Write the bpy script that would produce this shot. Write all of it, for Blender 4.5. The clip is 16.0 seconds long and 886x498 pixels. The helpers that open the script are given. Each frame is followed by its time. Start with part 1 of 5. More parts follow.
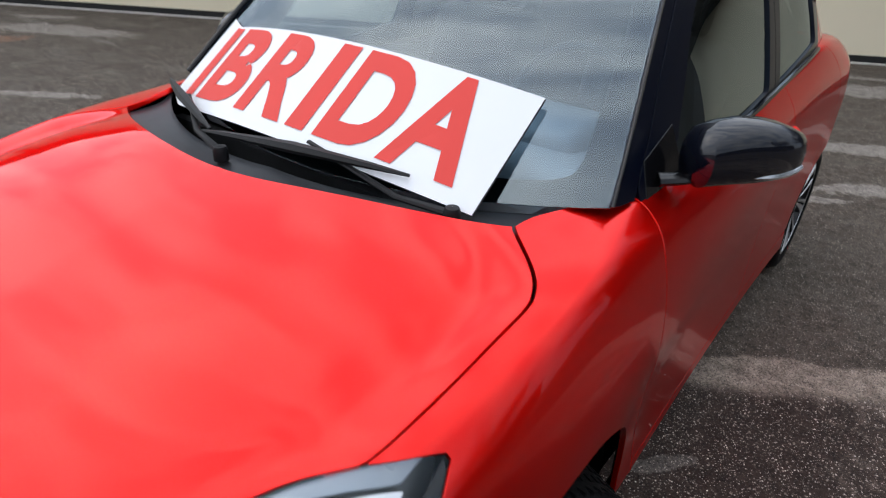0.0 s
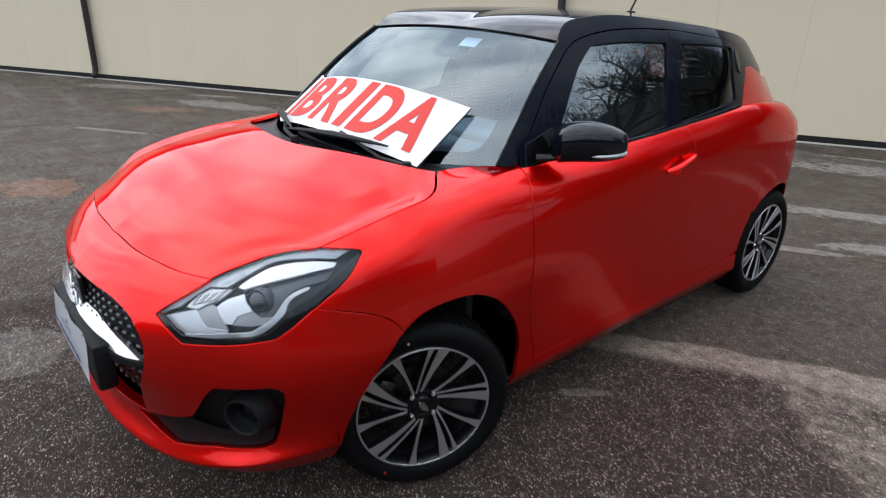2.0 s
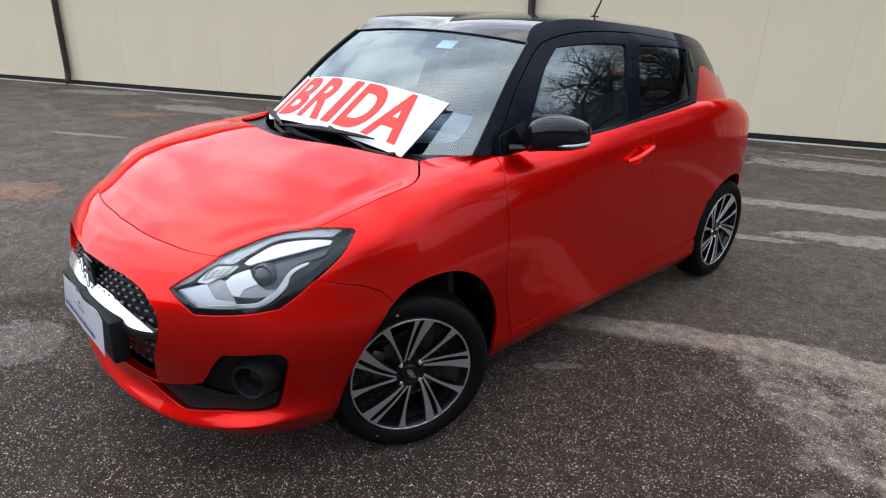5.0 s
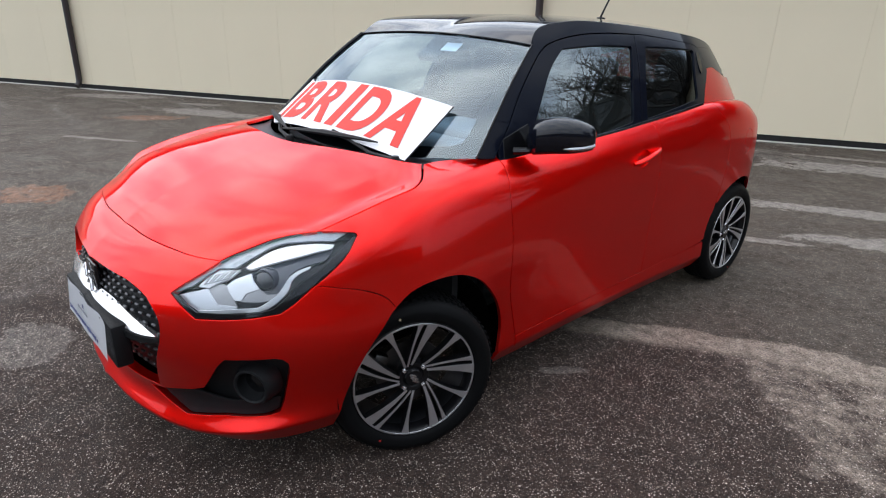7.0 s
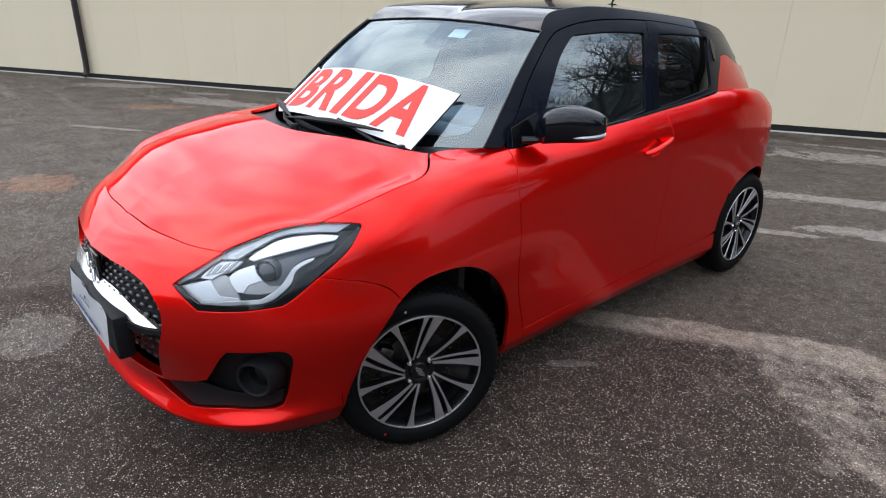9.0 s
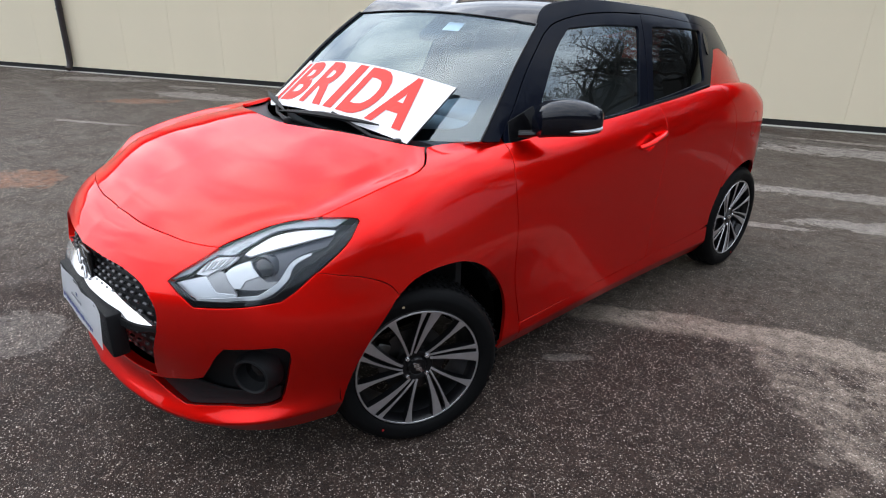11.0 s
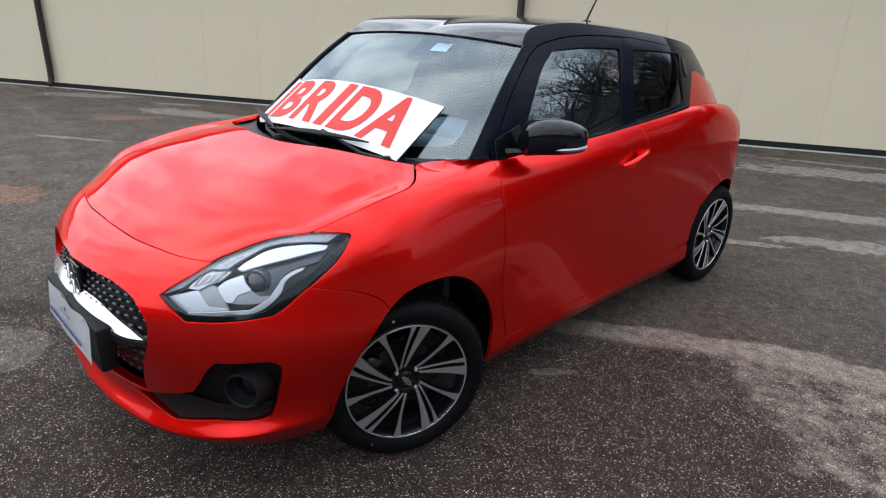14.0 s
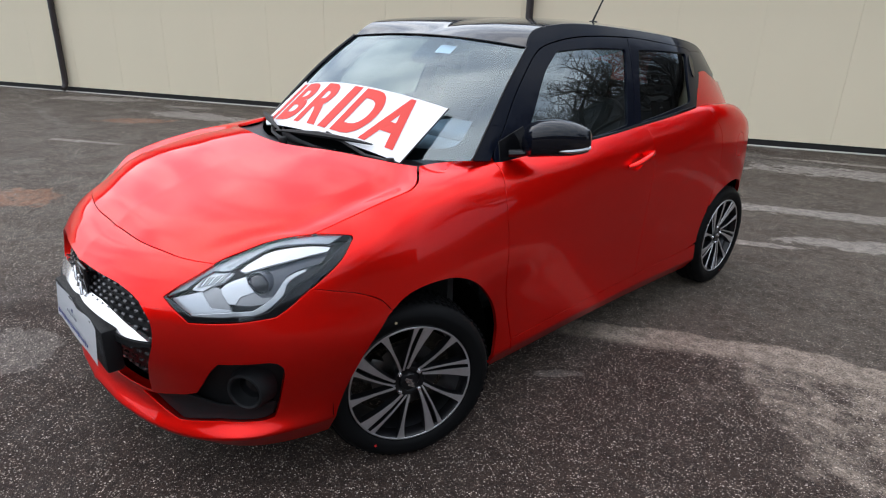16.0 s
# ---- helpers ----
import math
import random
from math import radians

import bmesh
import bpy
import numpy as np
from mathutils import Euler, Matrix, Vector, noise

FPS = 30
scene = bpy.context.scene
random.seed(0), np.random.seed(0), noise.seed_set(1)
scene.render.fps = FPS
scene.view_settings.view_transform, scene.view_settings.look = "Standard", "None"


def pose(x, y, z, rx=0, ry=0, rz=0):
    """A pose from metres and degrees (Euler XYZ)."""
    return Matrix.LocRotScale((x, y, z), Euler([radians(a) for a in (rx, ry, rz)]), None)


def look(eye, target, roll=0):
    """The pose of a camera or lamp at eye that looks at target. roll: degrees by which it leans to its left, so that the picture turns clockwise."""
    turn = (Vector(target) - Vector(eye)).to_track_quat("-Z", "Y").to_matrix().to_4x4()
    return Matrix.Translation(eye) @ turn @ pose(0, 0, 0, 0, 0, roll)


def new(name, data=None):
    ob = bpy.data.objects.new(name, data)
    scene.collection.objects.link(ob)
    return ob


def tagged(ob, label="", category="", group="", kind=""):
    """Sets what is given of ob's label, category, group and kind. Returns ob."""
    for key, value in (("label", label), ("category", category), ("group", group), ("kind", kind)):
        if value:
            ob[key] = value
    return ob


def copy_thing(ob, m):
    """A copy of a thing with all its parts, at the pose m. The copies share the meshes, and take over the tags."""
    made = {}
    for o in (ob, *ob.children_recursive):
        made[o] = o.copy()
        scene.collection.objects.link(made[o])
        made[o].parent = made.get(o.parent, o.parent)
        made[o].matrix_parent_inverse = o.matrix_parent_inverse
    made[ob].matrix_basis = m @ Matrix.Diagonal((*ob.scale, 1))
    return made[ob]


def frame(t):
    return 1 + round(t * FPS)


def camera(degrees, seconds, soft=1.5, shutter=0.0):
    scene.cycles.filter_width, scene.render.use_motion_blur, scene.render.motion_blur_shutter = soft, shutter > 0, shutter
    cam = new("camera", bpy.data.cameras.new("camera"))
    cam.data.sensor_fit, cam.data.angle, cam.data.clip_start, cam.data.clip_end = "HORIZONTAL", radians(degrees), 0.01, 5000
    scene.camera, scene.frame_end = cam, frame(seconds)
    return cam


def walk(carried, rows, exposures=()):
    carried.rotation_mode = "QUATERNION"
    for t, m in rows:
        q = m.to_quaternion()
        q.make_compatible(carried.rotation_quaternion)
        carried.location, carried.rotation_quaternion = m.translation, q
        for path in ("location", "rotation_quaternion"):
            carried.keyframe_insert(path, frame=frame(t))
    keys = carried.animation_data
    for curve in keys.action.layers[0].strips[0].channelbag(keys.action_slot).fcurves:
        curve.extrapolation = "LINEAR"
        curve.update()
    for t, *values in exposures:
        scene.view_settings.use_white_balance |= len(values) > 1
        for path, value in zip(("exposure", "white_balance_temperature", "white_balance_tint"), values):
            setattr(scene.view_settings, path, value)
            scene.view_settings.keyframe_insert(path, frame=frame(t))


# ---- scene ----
cam = camera(71.7, 16.0, soft=1.1, shutter=0.5)
PATH = [
    (0, (1.108, -0.670, 1.533), (0.059, 0.707, 0.537), 2.3),
    (0.5, (1.339, -0.770, 1.510), (0.154, 0.585, 0.639), 1.4),
    (0.7, (1.440, -0.824, 1.500), (0.221, 0.524, 0.632), 1.8),
    (1, (1.616, -0.912, 1.495), (0.389, 0.406, 0.625), 2.5),
    (1.2, (1.735, -0.946, 1.48), (0.435, 0.351, 0.689), 1.3),
    (1.5, (1.884, -0.998, 1.518), (0.528, 0.267, 0.769), 2.0),
    (2, (2.119, -1.06, 1.524), (0.715, 0.154, 0.778), 1.7),
    (2.5, (2.216, -1.145, 1.514), (0.889, 0.13, 0.731), 2.2),
    (3, (2.262, -1.228, 1.524), (0.902, 0.037, 0.782), 2.0),
    (3.5, (2.27, -1.236, 1.527), (0.93, 0.071, 0.823), 2.4),
    (4, (2.268, -1.232, 1.524), (0.918, 0.05, 0.792), 1.9),
    (6.5, (2.271, -1.212, 1.522), (0.91, 0.06, 0.797), 1.4),
    (7, (2.271, -1.201, 1.523), (0.894, 0.056, 0.8), 1.3),
    (7.5, (2.263, -1.197, 1.515), (0.893, 0.058, 0.775), 1.3),
    (8, (2.26, -1.194, 1.513), (0.893, 0.058, 0.762), 1.2),
    (8.5, (2.252, -1.186, 1.511), (0.883, 0.061, 0.756), 1.4),
    (9, (2.243, -1.171, 1.51), (0.858, 0.061, 0.757), 1.2),
    (9.5, (2.217, -1.153, 1.506), (0.838, 0.079, 0.745), 1.3),
    (9.7, (2.201, -1.136, 1.504), (0.821, 0.089, 0.732), 1.2),
    (12, (2.245, -1.27, 1.511), (0.914, 0.03, 0.777), 1.7),
    (12.5, (2.261, -1.3, 1.516), (0.912, 0.006, 0.829), 1.6),
    (13, (2.234, -1.275, 1.511), (0.904, 0.031, 0.788), 1.9),
    (13.5, (2.222, -1.248, 1.511), (0.897, 0.072, 0.803), 2.1),
    (14, (2.224, -1.23, 1.51), (0.894, 0.082, 0.797), 2.1),
    (14.5, (2.234, -1.217, 1.511), (0.895, 0.087, 0.8), 2.1),
    (15, (2.234, -1.216, 1.513), (0.887, 0.085, 0.811), 2.0),
    (15.5, (2.237, -1.213, 1.514), (0.897, 0.092, 0.807), 1.8),
    (16, (2.245, -1.21, 1.512), (0.888, 0.077, 0.802), 1.6),
]
walk(cam, [(t, look(eye, target, roll)) for t, eye, target, roll in PATH],
     exposures=[(0, 0.43), (0.5, 0.84), (1, 1.18), (1.5, 1.18), (2, 0.63), (2.5, 0.94), (3, 1.06), (3.5, 0.53), (4, 0.80), (6.5, 0.73), (7, 0.76), (8, 0.78), (8.5, 0.87), (9, 0.82), (9.7, 0.81), (12, 0.79), (12.5, 0.59), (14.5, 0.66), (16, 0.68)])
# ---- overcast daylight ----
world = bpy.data.worlds.new("overcast_sky")
scene.world = world
world.use_nodes = True
wn, wl = world.node_tree.nodes, world.node_tree.links
wn.clear()
sky = wn.new("ShaderNodeTexSky")
sky.sky_type, sky.sun_disc = "NISHITA", False
sky.sun_elevation, sky.sun_rotation = radians(52), radians(252)
sky.air_density, sky.dust_density, sky.ozone_density = 1.0, 4.0, 1.5
cloud_co = wn.new("ShaderNodeTexCoord")
cloud_map = wn.new("ShaderNodeMapping")
cloud_map.inputs["Scale"].default_value = (0.7, 3.0, 1.7)
cloud = wn.new("ShaderNodeTexNoise")
cloud.inputs["Scale"].default_value, cloud.inputs["Detail"].default_value, cloud.inputs["Roughness"].default_value = 3.0, 6.0, 0.54
cloud_ramp = wn.new("ShaderNodeValToRGB")
cloud_ramp.color_ramp.elements[0].position, cloud_ramp.color_ramp.elements[0].color = 0.38, (4.8, 5.7, 7.2, 1)
cloud_ramp.color_ramp.elements[1].position, cloud_ramp.color_ramp.elements[1].color = 0.64, (11.4, 12.0, 12.8, 1)
# an overcast dome: about a third as bright at the horizon as overhead
dome_co = wn.new("ShaderNodeSeparateXYZ")
dome = wn.new("ShaderNodeMapRange")
dome.inputs["From Min"].default_value, dome.inputs["From Max"].default_value = -0.05, 1.0
dome.inputs["To Min"].default_value, dome.inputs["To Max"].default_value = 0.56, 1.22
dome_mul = wn.new("ShaderNodeVectorMath")
dome_mul.operation = "SCALE"
sky_mix = wn.new("ShaderNodeMixRGB")
sky_mix.inputs[0].default_value = 0.85
back = wn.new("ShaderNodeBackground")
back.inputs["Strength"].default_value = 0.118
w_out = wn.new("ShaderNodeOutputWorld")
wl.new(cloud_co.outputs["Generated"], cloud_map.inputs["Vector"])
wl.new(cloud_map.outputs[0], cloud.inputs["Vector"])
wl.new(cloud.outputs["Fac"], cloud_ramp.inputs["Fac"])
wl.new(cloud_co.outputs["Generated"], dome_co.inputs[0])
wl.new(dome_co.outputs["Z"], dome.inputs["Value"])
wl.new(cloud_ramp.outputs[0], dome_mul.inputs[0])
side_glow = wn.new("ShaderNodeMapRange")
side_glow.inputs["From Min"].default_value, side_glow.inputs["From Max"].default_value = -1.0, 1.0
side_glow.inputs["To Min"].default_value, side_glow.inputs["To Max"].default_value = 1.36, 0.64
glow_mul = wn.new("ShaderNodeMath")
glow_mul.operation = "MULTIPLY"
wl.new(dome_co.outputs["X"], side_glow.inputs["Value"])
wl.new(dome.outputs[0], glow_mul.inputs[0])
wl.new(side_glow.outputs[0], glow_mul.inputs[1])
wl.new(glow_mul.outputs[0], dome_mul.inputs["Scale"])
wl.new(sky.outputs[0], sky_mix.inputs[1])
wl.new(dome_mul.outputs[0], sky_mix.inputs[2])
wl.new(sky_mix.outputs[0], back.inputs["Color"])
wl.new(back.outputs[0], w_out.inputs["Surface"])

sun_data = bpy.data.lights.new("sun", "SUN")
sun_data.energy, sun_data.angle, sun_data.color = 0.5, radians(172), (1.0, 0.98, 0.96)
sun = new("sun", sun_data)
sun.matrix_world = look((-6, -2, 8), (0, 0, 0))

# ---- materials ----
def material(name):
    m = bpy.data.materials.new(name)
    m.use_nodes = True
    nt = m.node_tree
    return m, nt.nodes, nt.links, nt.nodes["Principled BSDF"]


def socket_set(node, **values):
    for key, value in values.items():
        node.inputs[key.replace("_", " ")].default_value = value


def plain(name, color, rough=0.5, metal=0.0, coat=0.0, coat_rough=0.05, vary=0.08, scale=30.0, bump=0.0, bump_scale=200.0, spec=0.5):
    """A surface with slight cloudy variation of colour and roughness, and a fine bump."""
    m, n, l, p = material(name)
    co = n.new("ShaderNodeTexCoord")
    no = n.new("ShaderNodeTexNoise")
    socket_set(no, Scale=scale, Detail=5.0)
    l.new(co.outputs["Object"], no.inputs["Vector"])
    ramp = n.new("ShaderNodeMapRange")
    socket_set(ramp, To_Min=1 - vary, To_Max=1 + vary)
    l.new(no.outputs["Fac"], ramp.inputs["Value"])
    mix = n.new("ShaderNodeVectorMath")
    mix.operation = "SCALE"
    mix.inputs[0].default_value = color
    l.new(ramp.outputs[0], mix.inputs["Scale"])
    l.new(mix.outputs[0], p.inputs["Base Color"])
    r2 = n.new("ShaderNodeMapRange")
    socket_set(r2, To_Min=max(0, rough * (1 - vary)), To_Max=min(1, rough * (1 + vary)))
    l.new(no.outputs["Fac"], r2.inputs["Value"])
    l.new(r2.outputs[0], p.inputs["Roughness"])
    socket_set(p, Metallic=metal, Coat_Weight=coat, Coat_Roughness=coat_rough, Specular_IOR_Level=spec)
    if bump:
        nb = n.new("ShaderNodeTexNoise")
        socket_set(nb, Scale=bump_scale, Detail=3.0)
        l.new(co.outputs["Object"], nb.inputs["Vector"])
        b = n.new("ShaderNodeBump")
        socket_set(b, Strength=bump, Distance=0.002)
        l.new(nb.outputs["Fac"], b.inputs["Height"])
        l.new(b.outputs[0], p.inputs["Normal"])
    return m


def paint(name, color, metal=0.72, flake=0.12, coat=0.9, ior=1.42, edge=(1, 1, 1), peel_blur=0.012, base_rough=0.36):
    """Clear-coated car paint with fine metal flake and a trace of orange peel."""
    m, n, l, p = material(name)
    co = n.new("ShaderNodeTexCoord")
    fl = n.new("ShaderNodeTexVoronoi")
    socket_set(fl, Scale=1500.0)
    l.new(co.outputs["Object"], fl.inputs["Vector"])
    mr = n.new("ShaderNodeMapRange")
    socket_set(mr, From_Max=0.8, To_Min=1 - flake, To_Max=1 + flake)
    l.new(fl.outputs["Distance"], mr.inputs["Value"])
    sc = n.new("ShaderNodeVectorMath")
    sc.operation = "SCALE"
    sc.inputs[0].default_value = color
    l.new(mr.outputs[0], sc.inputs["Scale"])
    l.new(sc.outputs[0], p.inputs["Base Color"])
    peel = n.new("ShaderNodeTexNoise")
    socket_set(peel, Scale=60.0, Detail=2.0)
    l.new(co.outputs["Object"], peel.inputs["Vector"])
    b = n.new("ShaderNodeBump")
    socket_set(b, Strength=0.02, Distance=0.001)
    l.new(peel.outputs["Fac"], b.inputs["Height"])
    l.new(b.outputs[0], p.inputs["Coat Normal"])
    socket_set(p, Metallic=metal, Roughness=base_rough, Specular_IOR_Level=0.05, Coat_Weight=coat, Coat_Roughness=peel_blur, Coat_IOR=ior)
    p.inputs["Specular Tint"].default_value = (*edge, 1)
    return m


def glass(name, tint, rough=0.0, gloss=0.08):
    """Thin glass: tinted see-through, its gloss rising from `gloss` face on to full at grazing."""
    m, n, l, p = material(name)
    n.remove(p)
    tr, gl, mx = n.new("ShaderNodeBsdfTransparent"), n.new("ShaderNodeBsdfGlossy"), n.new("ShaderNodeMixShader")
    tr.inputs["Color"].default_value = (*tint, 1)
    socket_set(gl, Roughness=rough, Color=(0.84, 0.95, 1.0, 1))
    lw, pw, mr = n.new("ShaderNodeLayerWeight"), n.new("ShaderNodeMath"), n.new("ShaderNodeMapRange")
    lw.inputs["Blend"].default_value = 0.5
    pw.operation = "POWER"
    pw.inputs[1].default_value = 5.0
    socket_set(mr, To_Min=gloss, To_Max=1.0)
    l.new(lw.outputs["Facing"], pw.inputs[0])
    l.new(pw.outputs[0], mr.inputs["Value"])
    l.new(mr.outputs[0], mx.inputs[0])
    l.new(tr.outputs[0], mx.inputs[1])
    l.new(gl.outputs[0], mx.inputs[2])
    l.new(mx.outputs[0], n["Material Output"].inputs["Surface"])
    return m


RED = paint("red_metallic_paint", (0.97, 0.0070, 0.0038), metal=0.95, coat=0.84, ior=1.43, edge=(0.8, 0.02, 0.015), peel_blur=0.008, base_rough=0.34)
BLACK = paint("black_metallic_paint", (0.0016, 0.003, 0.009), metal=0.0, coat=0.45, ior=1.32, peel_blur=0.006)
GLOSS_BLACK = paint("black_roof_paint", (0.002, 0.003, 0.007), metal=0.0, coat=1.0, ior=1.52, peel_blur=0.006)
PIANO = plain("black_trim_gloss", (0.005, 0.005, 0.006), 0.15, coat=0.3, spec=0.25)
PLASTIC = plain("black_grained_plastic", (0.010, 0.0105, 0.0115), 0.5, vary=0.15, bump=0.25, bump_scale=900, spec=0.14)
COWL = plain("grey_black_cowl_plastic", (0.026, 0.028, 0.033), 0.42, vary=0.15, bump=0.1, bump_scale=700, spec=0.35)
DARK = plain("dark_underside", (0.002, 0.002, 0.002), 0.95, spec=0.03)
RUBBER = plain("tyre_rubber", (0.004, 0.0042, 0.0046), 0.6, vary=0.2, bump=0.2, bump_scale=400, spec=0.10)
CHROME = plain("chrome", (0.88, 0.88, 0.90), 0.16, metal=0.85)
SATIN = plain("satin_silver", (0.62, 0.63, 0.65), 0.24, metal=1.0)
ALLOY = plain("machined_alloy", (0.60, 0.60, 0.62), 0.36, metal=0.9, coat=0.2, vary=0.1, scale=80)
RIM_BLACK = plain("black_rim_paint", (0.005, 0.005, 0.006), 0.3, coat=0.2, spec=0.25)
BARREL = plain("dull_alloy_barrel", (0.09, 0.095, 0.105), 0.30, metal=0.9, vary=0.2)
STEEL = plain("brake_steel", (0.10, 0.10, 0.10), 0.35, metal=1.0)
PROJECTOR = plain("projector_glass", (.010, .012, .018), 0.06, coat=0.6)
LENS = glass("clear_lens", (0.96, 0.97, 0.98), 0.0, 0.03)
WINDSHIELD = glass("windshield_glass", (0.68, 0.84, 0.93), 0.0, 0.138)
SIDE_GLASS = glass("green_tinted_glass", (0.42, 0.50, 0.50), 0.0, 0.25)
PRIVACY = glass("dark_tinted_glass", (0.12, 0.132, 0.135), 0.01, 0.15)
DASH = plain("grey_dashboard", (0.21, 0.225, 0.245), 0.6, vary=0.15)
CABIN = plain("dark_cabin_trim", (0.03, 0.031, 0.033), 0.7, vary=0.2)
FABRIC = plain("grey_seat_fabric", (0.045, 0.047, 0.05), 0.9, vary=0.2, bump=0.3, bump_scale=500)
HEADLINER = plain("light_headliner", (0.70, 0.69, 0.66), 0.9)
BOARD = plain("white_plastic_board", (0.78, 0.79, 0.81), 0.5, vary=0.03, scale=6, spec=0.3)
PRINT = plain("red_print", (0.70, 0.072, 0.060), 0.6, vary=0.05, scale=8, spec=0.15)
BOARD_EDGE = plain("dark_board_back", (0.03, 0.03, 0.035), 0.6)
BLUE_INK = plain("blue_ink", (0.05, 0.07, 0.22), 0.5)
GREY_INK = plain("grey_ink", (0.25, 0.26, 0.30), 0.5)
TAIL_RED = plain("red_lamp_lens", (0.45, 0.01, 0.01), 0.12, coat=1.0)
PAPER = plain("white_paper", (0.84, 0.85, 0.88), 0.6, vary=0.04, scale=8)
TYRE_RED = plain("red_paint_dot", (0.45, 0.01, 0.01), 0.6)
TYRE_YELLOW = plain("pale_paint_dot", (0.45, 0.36, 0.22), 0.6)
# ---- the car's outer skin: plan contour, rails, greenhouse ----
def spline(xs, ys):
    """Cubic Hermite through the knots (monotone-safe slopes by finite differences)."""
    xs, ys = np.asarray(xs, float), np.asarray(ys, float)
    m = np.gradient(ys, xs, axis=0)

    def f(x):
        x = np.clip(np.asarray(x, float), xs[0], xs[-1])
        i = np.clip(np.searchsorted(xs, x, side="right") - 1, 0, len(xs) - 2)
        h = xs[i + 1] - xs[i]
        t = (x - xs[i]) / h
        ext = (...,) + (None,) * (ys.ndim - 1)
        t, h = t[ext], h[ext]
        return ((2 * t**3 - 3 * t**2 + 1) * ys[i] + (t**3 - 2 * t**2 + t) * h * m[i]
                + (-2 * t**3 + 3 * t**2) * ys[i + 1] + (t**3 - t**2) * h * m[i + 1])
    return f


PLAN = [(0, -.835), (.25, -.812), (.45, -.755), (.62, -.655), (.75, -.515), (.822, -.34), (.850, -.17), (.860, 0), (.862, .2),
        (.855, .6), (.850, 1.0), (.850, 1.5), (.858, 1.9), (.8665, 2.2), (.862, 2.4), (.842, 2.55), (.795, 2.70), (.725, 2.82), (.59, 2.92), (.34, 2.985), (0, 3.0)]
_p = np.array(PLAN, float)
_arc = np.r_[0, np.cumsum(np.linalg.norm(np.diff(_p, axis=0), axis=1))]
_arc -= _arc[7]
contour = spline(_arc, _p)
S0, S1 = float(_arc[0]), float(_arc[-1])

STA = [S0, -1.02, -.80, -.62, -.45, -.25, 0, .2, .4, 1.0, 1.6, 2.1, 2.45, 2.75, 3.0, S1]
RAIL_Z = [
    [.190, .190, .195, .200, .20, .20, .20, .195, .19, .19, .19, .19, .20, .23, .24, .24],
    [.250, .250, .250, .272, .285, .27, .25, .25, .25, .25, .25, .25, .26, .28, .29, .29],
    [.340, .340, .345, .350, .36, .36, .36, .365, .37, .37, .37, .38, .40, .42, .42, .42],
    [.500, .508, .522, .529, .540, .540, .548, .540, .53, .53, .54, .56, .58, .60, .60, .60],
    [.620, .632, .647, .661, .681, .694, .712, .708, .70, .70, .72, .74, .76, .78, .78, .78],
    [.700, .715, .740, .760, .78, .81, .84, .84, .84, .845, .87, .90, .92, .93, .93, .93],
    [.765, .775, .790, .805, .83, .87, .92, .94, .945, .95, .98, 1.012, 1.01, .995, .985, .985],
    [.800, .810, .822, .835, .86, .90, .955, .98, .995, 1.022, 1.062, 1.095, 1.078, 1.055, 1.04, 1.04],
    [.820, .828, .838, .850, .87, .91, .97, 1.00, 1.015, 1.030, 1.068, 1.102, 1.084, 1.060, 1.05, 1.05],
]
RAIL_D = [
    [.085, .080, .072, .064, .075, .085, .070, .055, .05, .05, .05, .05, .05, .05, .06, .06],
    [.026, .022, .012, -.002, .012, .046, .038, .022, .014, .012, .012, .012, .015, .02, .02, .02],
    [.055, .052, .042, .030, .024, .026, .022, .02, .020, .019, .019, .017, .01, .01, 0, 0],
    [.0, .002, .001, .000, -.010, -.018, -.016, -.006, .014, .021, .021, .016, .0, .0, 0, 0],
    [.010, .008, .010, .011, .014, .008, -.002, .000, .006, .014, .014, .008, .0, .0, .01, .01],
    [.045, .048, .05, .05, .05, .036, .03, .026, .022, .012, .010, .008, .008, .012, .02, .02],
    [.105, .105, .108, .11, .105, .085, .075, .066, .06, .030, .026, .03, .035, .045, .05, .05],
    [.175, .175, .18, .175, .16, .13, .135, .13, .12, .078, .075, .085, .105, .12, .12, .12],
    [.245, .245, .25, .245, .22, .18, .20, .29, .20, .098, .095, .14, .21, .26, .25, .25],
]
_rz, _rd = spline(STA, np.array(RAIL_Z).T), spline(STA, np.array(RAIL_D).T)
NR = len(RAIL_Z)


